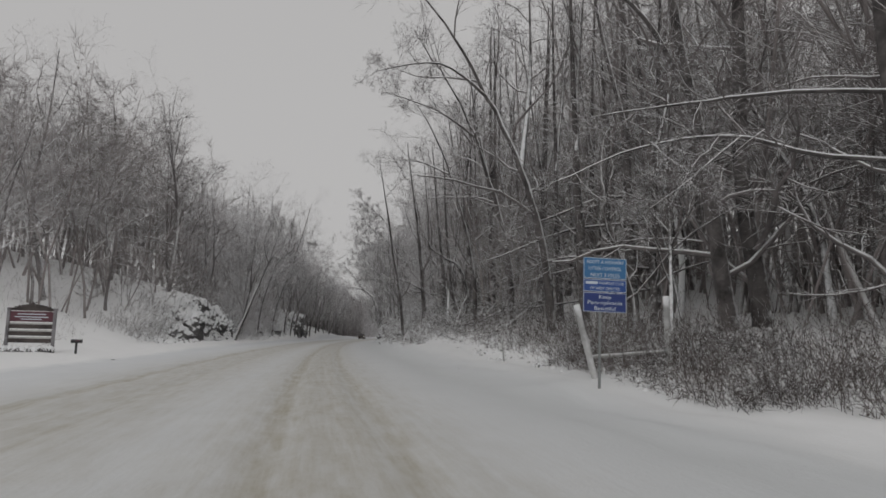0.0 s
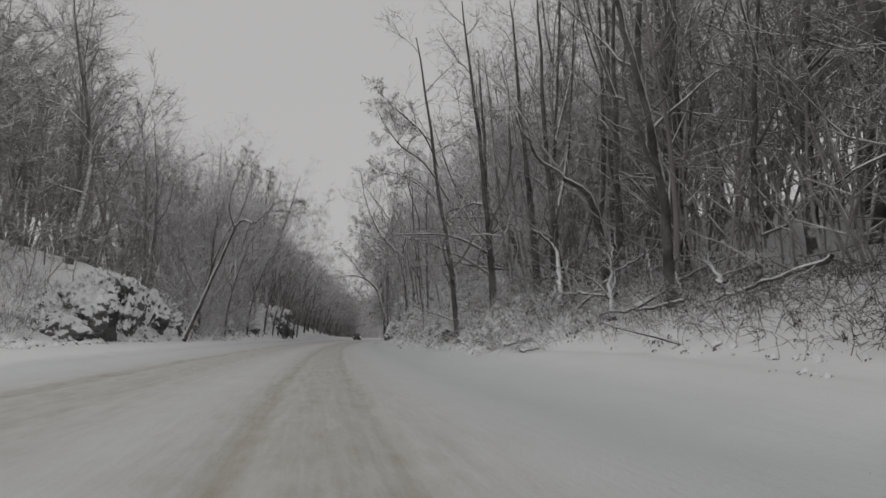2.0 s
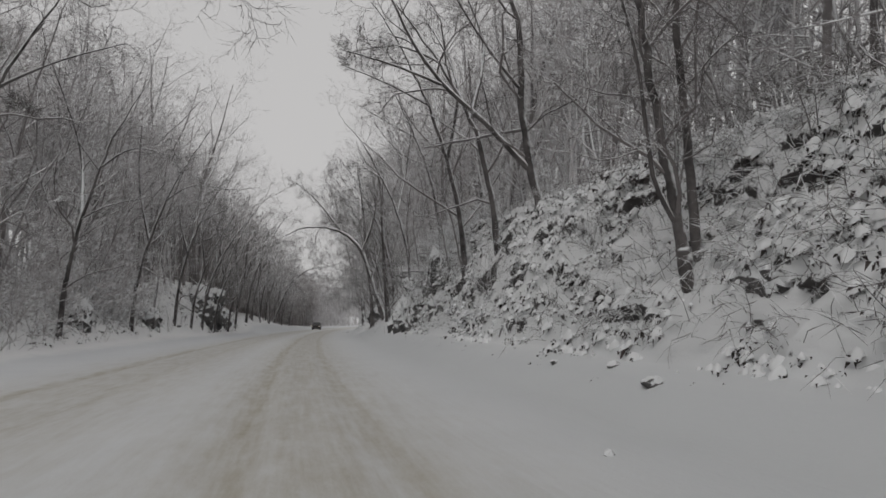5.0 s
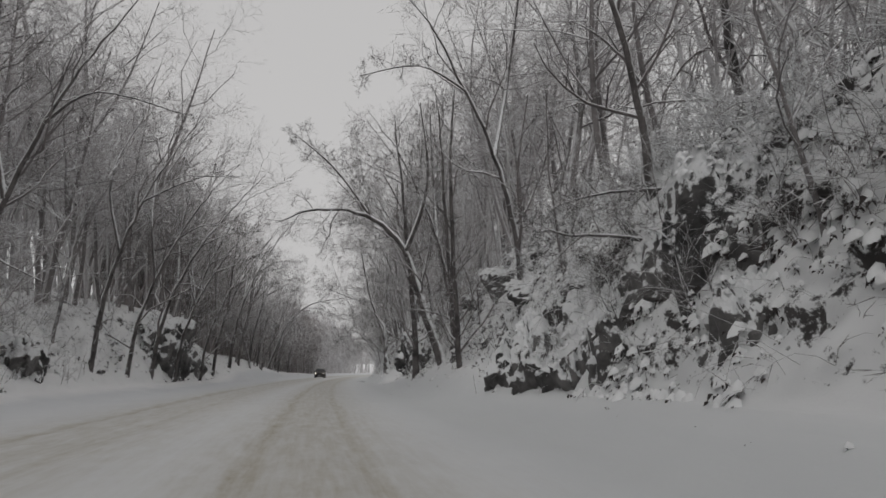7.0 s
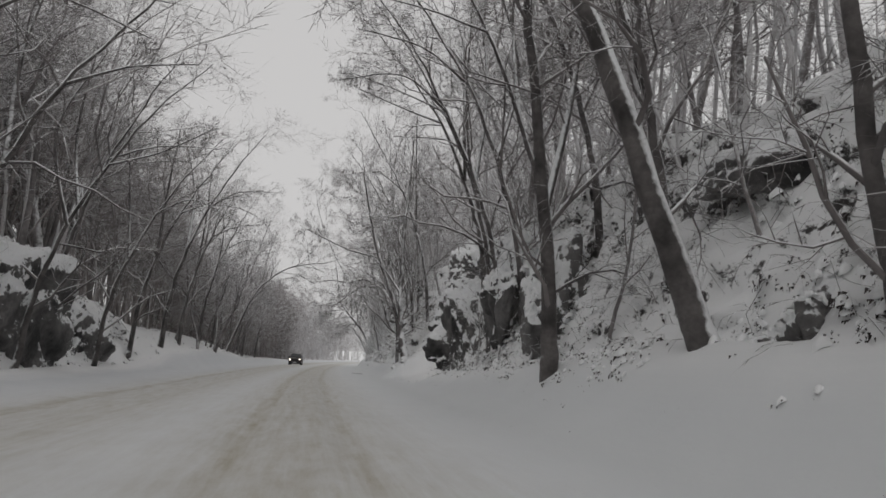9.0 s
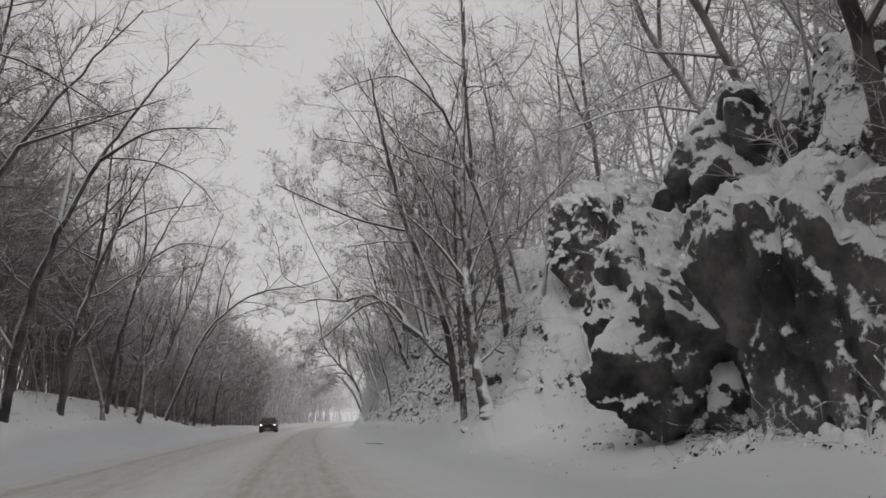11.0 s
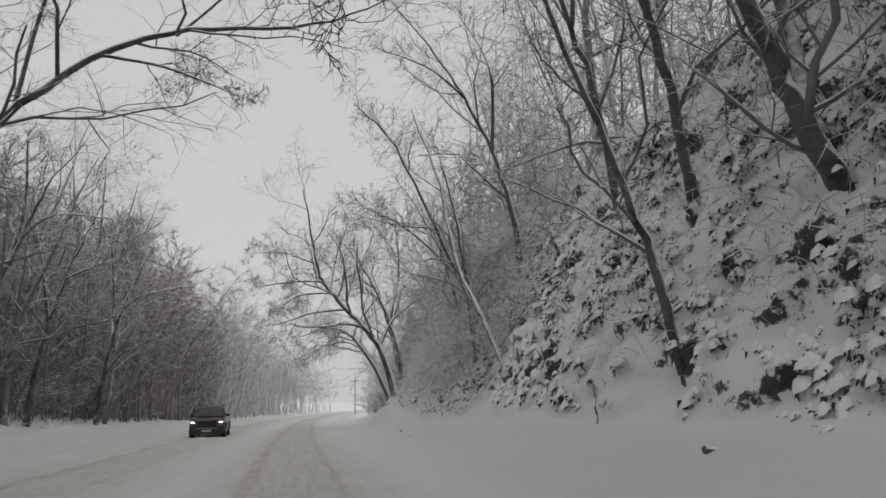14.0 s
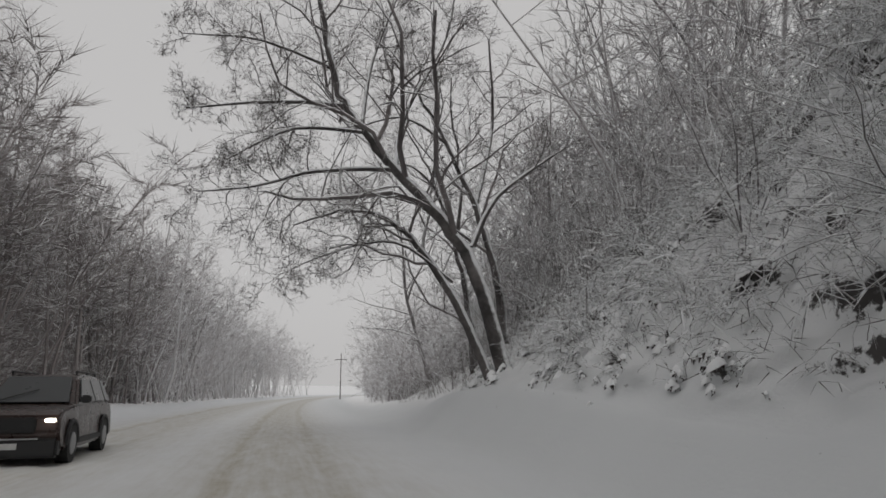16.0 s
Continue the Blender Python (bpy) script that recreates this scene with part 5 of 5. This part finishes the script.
outcrop(15, "rock_outcrop", "small dark rock on the bank", 205.8, 7.0, 2.0, (.6, .5, .4), 0, 14, 3, 172)
outcrop(16, "rock_ledge", "long dark rock ledge with snow along its top", 149.5, -12.9, 2.8, (6.8, 1.7, 3.2), -4, 10, 4, 700)
outcrop(17, "rock_ledge", "dark broken rock ledge in the opposite bank", 158.6, -13.0, 1.7, (3.4, 1.4, 2.0), -10, 16, 4, 558)
outcrop(18, "rock_ledge", "low snow-patched rocks in the opposite bank", 75.0, -13.6, 2.3, (4.0, 1.1, 2.2), 0, 16, 4, 788)
for k, (s, d, z, size) in enumerate([(64.5, -13.6, 1.0, (2.0, 1.0, 1.3)), (68.5, -13.5, 1.9, (2.4, 1.1, 1.9)), (80.5, -13.4, 2.2, (2.6, 1.1, 2.1)), (86, -13.2, 1.6, (2.2, 1.0, 1.6)), (92.5, -13.0, 1.3, (2.4, 1.0, 1.4)), (109, -13.0, 1.3, (2.6, 1.0, 1.5)), (124, -12.9, 1.5, (2.8, 1.0, 1.7))]):
    outcrop(110 + k, "rock_ledge", "low snow-patched rocks in the opposite bank", s, d, z, size, 7 * k - 20, 16, 4, 620)
outcrop(19, "rock_ledge", "low snow-patched rocks in the opposite bank", 137.0, -13.2, 1.6, (3.0, 1.1, 1.8), 0, 16, 4, 626)
outcrop(20, "rock_outcrop", "dark rocks among the brambles", 176.5, 8.6, 4.4, (1.0, .7, .9), 0, 14, 3, 260)
outcrop(21, "rock_outcrop", "dark rock high on the bank", 182.5, 9.1, 5.5, (.8, .5, .5), 0, 14, 3, 280)
mesh = bpy.data.meshes.new("rock_snow")
mesh.from_pydata(rock_snow, [], rock_cover)
mesh.polygons.foreach_set("use_smooth", np.ones(len(rock_cover), dtype=bool))
tagged(link("rock_snow", mesh, PILED), "feathery pads of snow lying on the rocks", "snow", kind="stuff")
for k, (s, d, r0) in enumerate([(34, -9.6, .16), (75.5, 5.6, .2), (77.5, 5.9, .14), (80, 5.7, .12), (72.7, 3.4, .1), (165, 6.0, .22), (210.3, 4.9, .12), (213.5, 5.0, .12), (190.5, 5.6, .12)]):
    outcrop(40 + k, "stone", "small dark stone lying in the snow", s, d, height(s, d) + r0 * .12, (r0, r0 * .7, r0 * .5), 30 * k, 12, 2)
for k, (s, d, length, yaw, tilt) in enumerate([(179.5, 6.1, 1.7, 30, 48), (181.5, 6.0, 1.3, -20, 62), (194.6, 5.9, .7, 0, 88), (114, 5.8, .7, 20, 70), (176.5, 4.6, 1.2, 60, 3), (52, 7.2, 1.6, 50, 8), (40, 8.2, 1.8, 70, 14)]):
    bm = bmesh.new()
    a = Vector((0, 0, -.05))
    for j in range(4):
        bnd = a + Vector((.03 * math.sin(3 * j + k), math.cos(radians(tilt)) * length / 4, math.sin(radians(tilt)) * length / 4 + .02 * math.cos(2 * j)))
        rod(bm, a, bnd, .03 - .005 * j, .025 - .005 * j, 6)
        a = bnd
    ob = part("stick", bm, BARK)
    ob.matrix_basis = Matrix.Translation(on(s, d, .02)) @ pose(0, 0, 0, 0, 0, turn_at(s) + yaw)
    tagged(ob, "dark dead stick poking out of the snow", "stick")

# fallen trunks and branches at the wood's edge
def fallen_branch(seed, label, knots, spec):
    r = random.Random(seed)
    trunk, twigs = Wood(), Wood()
    foot = P(knots[0][0], knots[0][1], knots[0][2])
    line = smooth_line([(P(s, d, z) - foot, g) for s, d, z, g in knots], 5)
    pts = [p + Vector((r.gauss(0, .03), r.gauss(0, .03), r.gauss(0, .03))) for p, _ in line]
    radii = [g for _, g in line]
    trunk.add(pts, radii, 8)
    sprout(r, (trunk, twigs), pts, radii, sum((a - b).length for a, b in zip(pts, pts[1:])), spec, 0, .007)
    ob = empty("fallen_tree", Matrix.Translation(foot), label, "fallen tree")
    link("trunk", trunk.mesh("trunk"), BARK, ob)
    link("crown", twigs.mesh("crown"), SNOWTWIG, ob, "broken branches lined with snow")["kind"] = "stuff"


FALLEN = [(11, .15, .3, 55, 5, 4, -.03, .22, 0), (5, .15, .5, 50, 3, 3, -.04, .25, 1), (4, .1, .55, 48, 2, 3, -.04, .25, 1)]
BOUGH = [(6, .15, .35, 50, 3, 4, -.02, .22, 1)]


def lying(s0, d0, s1, d1, up0, up1, girth):
    """Knots of a stem that lies between two spots of the wood's edge, its ends lifted by up0 and up1."""
    out = []
    for f in (0, .33, .66, 1):
        s, d = s0 + (s1 - s0) * f, d0 + (d1 - d0) * f
        out.append((s, d, height(s, d) + up0 + (up1 - up0) * f, girth * (1 - .75 * f)))
    return out


fallen_branch(1, "fallen dark tree lying at the wood's edge", lying(44.6, 9.4, 45.6, 13.5, .3, .5, .09), FALLEN)
fallen_branch(2, "fallen branch with a crooked snowy top", lying(45.5, 9.0, 50, 11.0, .1, 2.0, .08), FALLEN)
fallen_branch(3, "fallen branch lying on the snowy brush", lying(42.5, 9.8, 46.5, 8.8, .3, .3, .07), FALLEN)
fallen_branch(8, "dark broken bough lying on the snowy shoulder", lying(50.3, 6.9, 49.8, 8.0, .12, .05, .07), BOUGH)
fallen_branch(9, "dark broken bough lying on the snowy shoulder", lying(47.2, 6.6, 46.8, 7.6, .06, .05, .05), BOUGH)
for k, knots in enumerate([(41.5, 10.2, 45.5, 12.2, .5, .9), (47, 11.8, 43, 10.0, .9, .3), (46.5, 9.6, 51.5, 9.2, .35, .8), (50, 12.4, 46, 10.6, 1.1, .4),
                           (52.5, 9.4, 55.5, 11.4, .3, 1.2), (38, 10.6, 41.5, 9.4, .7, .3), (48.6, 9.0, 47.2, 11.4, .25, 1.3), (54, 10.8, 58.5, 9.6, .8, .3)]):
    fallen_branch(20 + k, "fallen branches tangled in the brush at the wood's edge", lying(*knots, .075), FALLEN)
fallen_branch(5, "broken limb lying down the snowy bank", lying(70.6, 9.4, 66.5, 8.0, .6, .4, .09), FALLEN)
fallen_branch(6, "fallen branch lying among brush at the wood's edge", lying(34, 9.6, 38, 13, .3, .8, .09), FALLEN)
fallen_branch(7, "broken limb lying down the snowy bank", lying(73, 9.2, 70, 7.6, .5, .3, .06), FALLEN)

# ---- painted and made things ----
BLUE_LIGHT = plain("sign_blue_light", (.045, .17, .36), .45, 0, .12, 14)
BLUE = plain("sign_blue", (.03, .085, .30), .45, 0, .12, 14)
BLUE_DARK = plain("sign_blue_dark", (.022, .045, .19), .45, 0, .12, 14)
LETTER = plain("reflective_white", (.62, .68, .74), .5, 0, .06, 30)
STEEL = plain("galvanised_steel", (.27, .28, .28), .5, .6, .25, 20)
PALE = snowy("weathered_white_post", (.38, .38, .37, 1), (.62, .62, .61, 1), 6.0, .1, .6, 5.0, patch=.8)
WOOD_DARK = snowy("dark_sign_wood", (.05, .042, .04, 1), (.11, .09, .085, 1), 9.0, .5, .7, 6.0)
MAROON = plain("maroon_board", (.10, .032, .045), .6, 0, .2, 6)
GREY_POST = snowy("grey_sign_post", (.2, .19, .2, 1), (.32, .31, .32, 1), 8.0, .5, .7, 6.0)
BLACK = snowy("black_metal_box", (.012, .012, .013, 1), (.025, .025, .027, 1), 12.0, .55, .75, 6.0, rough=.5)


def lettering(text, size, parent, x, y, z, wide):
    """A line of raised letters facing the traffic, fitted to a width."""
    cu = bpy.data.curves.new("lettering", "FONT")
    cu.body, cu.size, cu.align_x, cu.extrude = text, size, "CENTER", .0015
    tmp = bpy.data.objects.new("lettering", cu)
    scene.collection.objects.link(tmp)
    bpy.context.view_layer.update()
    mesh = bpy.data.meshes.new_from_object(tmp.evaluated_get(bpy.context.evaluated_depsgraph_get()))
    bpy.data.objects.remove(tmp)
    xs = [v.co.x for v in mesh.vertices]
    k = wide / (max(xs) - min(xs))
    mesh.transform(Matrix.Diagonal((k, 1, 1, 1)))
    mesh.transform(pose(x, y, z, 90, 0, 0))
    mesh.name = "lettering"
    return link("lettering", mesh, LETTER, parent)


def place(s, d, z, yaw=0.0):
    return Matrix.Translation(P(s, d, z)) @ pose(0, 0, 0, 0, 0, turn_at(s) + yaw)


def road_sign():
    s, dd = 14.4, 6.62
    z0 = height(s, dd)
    sign = empty("road_sign", place(s, dd, z0, -2) @ pose(0, 0, 0, 0, 1.0, 0), "blue three-panel litter-control sign on a thin steel post", "road sign")
    bm = bmesh.new()
    box(bm, -.135, -.085, .0, .004, -.5, 2.75)
    for x in (-.14, -.085):
        box(bm, x, x + .006, .0, .03, -.5, 2.75)
    part("post", bm, STEEL, sign, "thin galvanised steel post")
    low = 2.11 - z0
    for name, a, b, mat, lines in (("panel", 0, .465, BLUE_DARK, (("Keep", .125, .32, .25), ("Pennsylvania", .125, .185, .72), ("Beautiful", .125, .05, .44))),
                                   ("panel", .48, .78, BLUE, (("PASSPORT CLUB", .09, .18, .5), ("OF WEST CHESTER", .09, .055, .62))),
                                   ("panel", .795, 1.295, BLUE_LIGHT, (("ADOPT A HIGHWAY", .115, .36, .78), ("LITTER CONTROL", .115, .205, .68), ("NEXT 2 MILES", .115, .05, .6)))):
        bm = bmesh.new()
        box(bm, -.54, .54, -.014, -.004, low + a, low + b, .003)
        p = part(name, bm, mat, sign, "blue reflective sheet with a white border")
        bm = bmesh.new()
        for x0, x1, za, zb in ((-.533, .533, a + .006, a + .017), (-.533, .533, b - .017, b - .006), (-.533, -.522, a + .017, b - .017), (.522, .533, a + .017, b - .017)):
            box(bm, x0, x1, -.017, -.013, low + za, low + zb)
        part("border", bm, LETTER, p)
        for text, size, up, wide in lines:
            wide *= 1.2
            x = .16 if text == "PASSPORT CLUB" else 0
            lettering(text, size, p, x, -.016, low + a + up, wide)
        if mat is BLUE:
            bm = bmesh.new()
            box(bm, -.48, -.18, -.0165, -.013, low + a + .18, low + a + .245)
            part("emblem_bar", bm, LETTER, p)
    for z in (low + .2, low + .6, low + 1.1):
        bm = bmesh.new()
        rod(bm, (-.11, -.019, z), (-.11, .006, z), .012)
        part("bolt", bm, STEEL, sign)


road_sign()


def white_post(label, a, b, r):
    w = Wood()
    p, q = P(*a), P(*b)
    pts = [p.lerp(q, j / 7) + Vector((.012 * math.sin(2.1 * j), .012 * math.cos(1.7 * j), 0)) for j in range(8)]
    w.add(pts + [q + (q - p).normalized() * .012], [r * (1 + .05 * math.sin(2 * j)) for j in range(8)] + [r * .2], 10)
    tagged(link("post", w.mesh("post"), PALE), label, "post")


white_post("white leaning post plastered with snow beside the road sign", (15.7, 7.06, .1), (16.3, 6.7, 2.36), .085)
white_post("broken white post standing in the brambles", (15.9, 9.12, height(15.9, 9.1) - .3), (16.2, 9.23, 2.66), .09)
white_post("thin white marker post in the snow", (25.3, 7.25, .2), (25.3, 7.15, 1.5), .03)
white_post("white snow-topped rail lying between two posts", (16.0, 6.95, 1.02), (16.1, 9.15, 1.2), .045)


def entrance_sign():
    s, d = 43.5, -17.2
    z0 = height(s, d)
    sign = empty("entrance_sign", place(s, d, z0 - .12, 4) @ Matrix.Diagonal((.91, 1, 1.05, 1)), "wooden entrance sign with maroon board, dark slats and snowy stone base", "sign")
    top = 2.55 - z0
    for x in (-1.38, 1.38):
        bm = bmesh.new()
        box(bm, x - .09, x + .09, -.09, .09, -.3, top, .012)
        p = part("post", bm, GREY_POST, sign)
        bm = bmesh.new()
        box(bm, x - .12, x + .12, -.12, .12, top, top + .06, .015)
        part("cap", bm, GREY_POST, p)
    bm = bmesh.new()
    for j in range(12):
        x0, x1 = -1.29 + 2.58 * j / 12, -1.29 + 2.58 * (j + 1) / 12
        u = ((j + .5) / 6 - 1)
        box(bm, x0, x1, -.05, .05, top - .10, top + .02 + .26 * (1 - u * u), 0)
    part("arched_crest", bm, WOOD_DARK, sign)
    bm = bmesh.new()
    rod(bm, (0, 0, top + .2), (0, 0, top + .42), .09, .04)
    for x in (-1, 1):
        rod(bm, (0, 0, top + .28), (x * .24, 0, top + .42), .05, .02)
    part("finial", bm, WOOD_DARK, sign, "dark carved finial")
    bm = bmesh.new()
    box(bm, -1.29, 1.29, -.04, .04, top - .72, top - .14, .01)
    board = part("board", bm, MAROON, sign, "maroon painted board")
    for z, w in ((top - .32, 1.7), (top - .48, 2.0), (top - .61, 1.2)):
        bm = bmesh.new()
        box(bm, -w / 2, w / 2, -.046, -.04, z, z + .05)
        part("letter_bar", bm, LETTER, board)
    for j in range(3):
        z = top - 1.12 - .4 * j
        bm = bmesh.new()
        box(bm, -1.29, 1.29, -.035, .035, z, z + .24, .008)
        p = part("slat", bm, WOOD_DARK, sign)
        bm = bmesh.new()
        box(bm, -1.29, 1.29, -.05, .05, z + .24, z + .33, .02)
        part("snow_ridge", bm, PALE, p, "ridge of snow lying on the slat")
    r = random.Random(2)
    for j in range(9):
        bm = bmesh.new()
        bmesh.ops.create_icosphere(bm, subdivisions=2, radius=1)
        for v in bm.verts:
            v.co *= 1 + .22 * noise.noise(v.co * 1.7 + Vector((j, 0, 0)))
            v.co = Vector((v.co.x * .26, v.co.y * .3, v.co.z * .33))
            v.co += Vector((-1.35 + .34 * j, -.2, .12 + .05 * r.random()))
        part("stone", bm, ROCK, sign)


entrance_sign()


def mailbox():
    s, d = 42, -14.05
    z0 = height(s, d)
    ob = empty("mailbox", place(s, d, z0, 0), "black mailbox on a post in the snow", "mailbox")
    bm = bmesh.new()
    box(bm, -.05, .05, -.05, .05, -.3, .62, .006)
    part("post", bm, BLACK, ob)
    bm = bmesh.new()
    box(bm, -.28, .28, -.11, .11, .62, .76)
    rod(bm, (-.28, 0, .76), (.28, 0, .76), .11, .11, 16)
    body = part("box", bm, BLACK, ob)
    bm = bmesh.new()
    box(bm, .281, .295, -.10, .10, .63, .84, .01)
    part("door", bm, BLACK, body)
    bm = bmesh.new()
    box(bm, .02, .2, -.13, -.115, .74, .8)
    box(bm, .02, .05, -.13, -.115, .68, .8)
    part("flag", bm, MAROON, body, "small red flag")


mailbox()


# ---- the oncoming car ----
def car():
    PAINT = plain("dark_brown_paint", (.03, .016, .013), .28, 0, .25, 3)
    TRIM = plain("black_plastic", (.018, .018, .019), .6, 0, .2, 20)
    GLASS = plain("dark_glass", (.03, .033, .035), .3, 0, .1, 2)
    TYRE = plain("tyre_rubber", (.02, .02, .02), .85, 0, .2, 30)
    RIM = plain("alloy", (.3, .3, .31), .4, .8, .1, 20)
    LAMP = plain("headlamp", (.9, .88, .8), .2, 0, .05, 5, emit=5.0)
    CHROME = plain("chrome", (.45, .45, .46), .2, 1.0, .1, 20)
    ob = empty("car", place(225.4, -4.75, height(225.4, -4.7) - .04, 2), "dark brown sport utility car with lit headlights on the snowy road", "car")

    def prism(bm, outline, w0, w1=None):
        """A side outline (along y, up z) drawn across the car, with its upper points drawn in."""
        w1 = w1 or w0
        zs = [z for _, z in outline]
        lo, hi = min(zs), max(zs)
        rows = []
        for sx in (-1, 1):
            rows.append([bm.verts.new((sx * (w0 + (w1 - w0) * (z - lo) / (hi - lo)), y, z)) for y, z in outline])
        k = len(outline)
        bm.faces.new(rows[0])
        bm.faces.new(rows[1][::-1])
        for i in range(k):
            bm.faces.new((rows[0][i], rows[0][(i + 1) % k], rows[1][(i + 1) % k], rows[1][i]))
        bmesh.ops.recalc_face_normals(bm, faces=bm.faces)
        bmesh.ops.bevel(bm, geom=list(bm.edges), offset=.05, segments=2, affect="EDGES")

    bm = bmesh.new()
    prism(bm, [(-2.35, .36), (-2.4, .62), (-2.33, .92), (-2.1, 1.03), (-1.1, 1.13), (2.3, 1.12), (2.4, .8), (2.38, .36), (1.9, .26), (-1.9, .26)], .95, .9)
    body = part("body", bm, PAINT, ob, smooth=False)
    bm = bmesh.new()
    prism(bm, [(-1.15, 1.08), (-.35, 1.68), (.3, 1.75), (1.7, 1.72), (2.28, 1.1)], .9, .68)
    part("cabin", bm, PAINT, ob)
    bm = bmesh.new()
    v = [bm.verts.new(p) for p in ((-.74, -1.12, 1.14), (.74, -1.12, 1.14), (.6, -.42, 1.66), (-.6, -.42, 1.66))]
    f = bm.faces.new(v)
    r = bmesh.ops.extrude_face_region(bm, geom=[f])
    bmesh.ops.translate(bm, vec=(0, -.035, .03), verts=[e for e in r["geom"] if isinstance(e, bmesh.types.BMVert)])
    part("windscreen", bm, GLASS, ob, "dark windscreen")
    for sx in (-1, 1):
        for y0, y1, y2, y3 in ((-.85, -.28, .45, .45), (.55, .55, 1.45, 1.45), (1.55, 1.52, 1.72, 2.05)):
            bm = bmesh.new()
            v = [bm.verts.new((sx * x, y, z)) for x, y, z in ((.885, y0, 1.16), (.715, y1, 1.62), (.715, y2, 1.62), (.885, y3, 1.16))]
            f = bm.faces.new(v)
            r = bmesh.ops.extrude_face_region(bm, geom=[f])
            bmesh.ops.translate(bm, vec=(sx * .03, 0, .012), verts=[e for e in r["geom"] if isinstance(e, bmesh.types.BMVert)])
            part("side_window", bm, GLASS, ob, "dark side window")
        bm = bmesh.new()
        box(bm, sx * 1.0 - .1, sx * 1.0 + .1, -.92, -.8, 1.14, 1.3, .03)
        part("mirror", bm, TRIM, ob)
        bm = bmesh.new()
        rod(bm, (sx * .62, -.25, 1.80), (sx * .62, 1.6, 1.79), .02)
        for y in (-.2, .7, 1.55):
            rod(bm, (sx * .62, y, 1.72), (sx * .62, y, 1.8), .02)
        part("roof_rail", bm, TRIM, ob)
        bm = bmesh.new()
        box(bm, sx * .75 - .1, sx * .75 + .1, -2.425, -2.3, .81, .88, .025)
        part("headlamp", bm, LAMP, ob, "lit headlamp")
        bm = bmesh.new()
        box(bm, sx * .95 - .025, sx * .95 + .025, -1.0, 1.4, .34, .46, .02)
        part("sill", bm, TRIM, ob)
        for y in (-1.5, 1.45):
            bm = bmesh.new()
            rod(bm, (sx * .72, y, .37), (sx * .97, y, .37), .37, .37, 28)
            w = part("tyre", bm, TYRE, ob)
            bm = bmesh.new()
            rod(bm, (sx * .96, y, .37), (sx * .985, y, .37), .23, .2, 20)
            part("rim", bm, RIM, w)
            bm = bmesh.new()
            for j in range(9):
                a, b = math.pi * j / 8, math.pi * (j + 1) / 8
                if j < 8:
                    rod(bm, (sx * .945, y - .44 * math.cos(a), .37 + .44 * math.sin(a)), (sx * .945, y - .44 * math.cos(b), .37 + .44 * math.sin(b)), .045, .045, 6)
            part("wheel_arch", bm, TRIM, ob)
    bm = bmesh.new()
    box(bm, -.52, .52, -2.43, -2.35, .62, .9, .02)
    g = part("grille", bm, TRIM, ob, "black grille")
    for j in range(4):
        bm = bmesh.new()
        box(bm, -.48, .48, -2.44, -2.425, .66 + .06 * j, .675 + .06 * j)
        part("grille_bar", bm, TRIM, g)
    bm = bmesh.new()
    box(bm, -.93, .93, -2.46, -2.2, .17, .52, .05)
    part("bumper", bm, TRIM, ob)
    bm = bmesh.new()
    box(bm, -.6, .6, -2.475, -2.45, .5, .53)
    part("bumper_strip", bm, CHROME, ob)
    bm = bmesh.new()
    box(bm, -.26, .26, -2.475, -2.455, .33, .44, .004)
    part("number_plate", bm, PALE, ob, "pale blank number plate")
    bm = bmesh.new()
    rod(bm, (-.55, -1.16, 1.2), (.1, -.86, 1.42), .012, .008, 6)
    part("wiper", bm, TRIM, ob)


car()


# ---- the far crossing: pole and wires ----
def utility_pole():
    s, d = 338, 5.6
    ob = empty("utility_pole", place(s, d, height(s, d)), "grey wooden utility pole with one crossarm", "utility pole")
    # pole and wires wear the bark tone paled for distance haze
    bm = bmesh.new()
    rod(bm, (0, 0, -.5), (0, 0, 8.4), .12, .08, 10)
    part("pole", bm, HAZEBARK, ob)
    bm = bmesh.new()
    box(bm, -1.1, 1.1, -.06, .06, 7.2, 7.32, .01)
    part("crossarm", bm, HAZEBARK, ob)
    for z in (7.3, 6.6):
        w = Wood()
        pts = [Vector((1 - 34 * f, 0, z - 1.4 * (4 * f * (1 - f)) * .8)) for f in [i / 14 for i in range(15)]]
        w.add(pts, [.018] * 15, 4)
        link("wire", w.mesh("wire"), HAZEBARK, ob)


utility_pole()
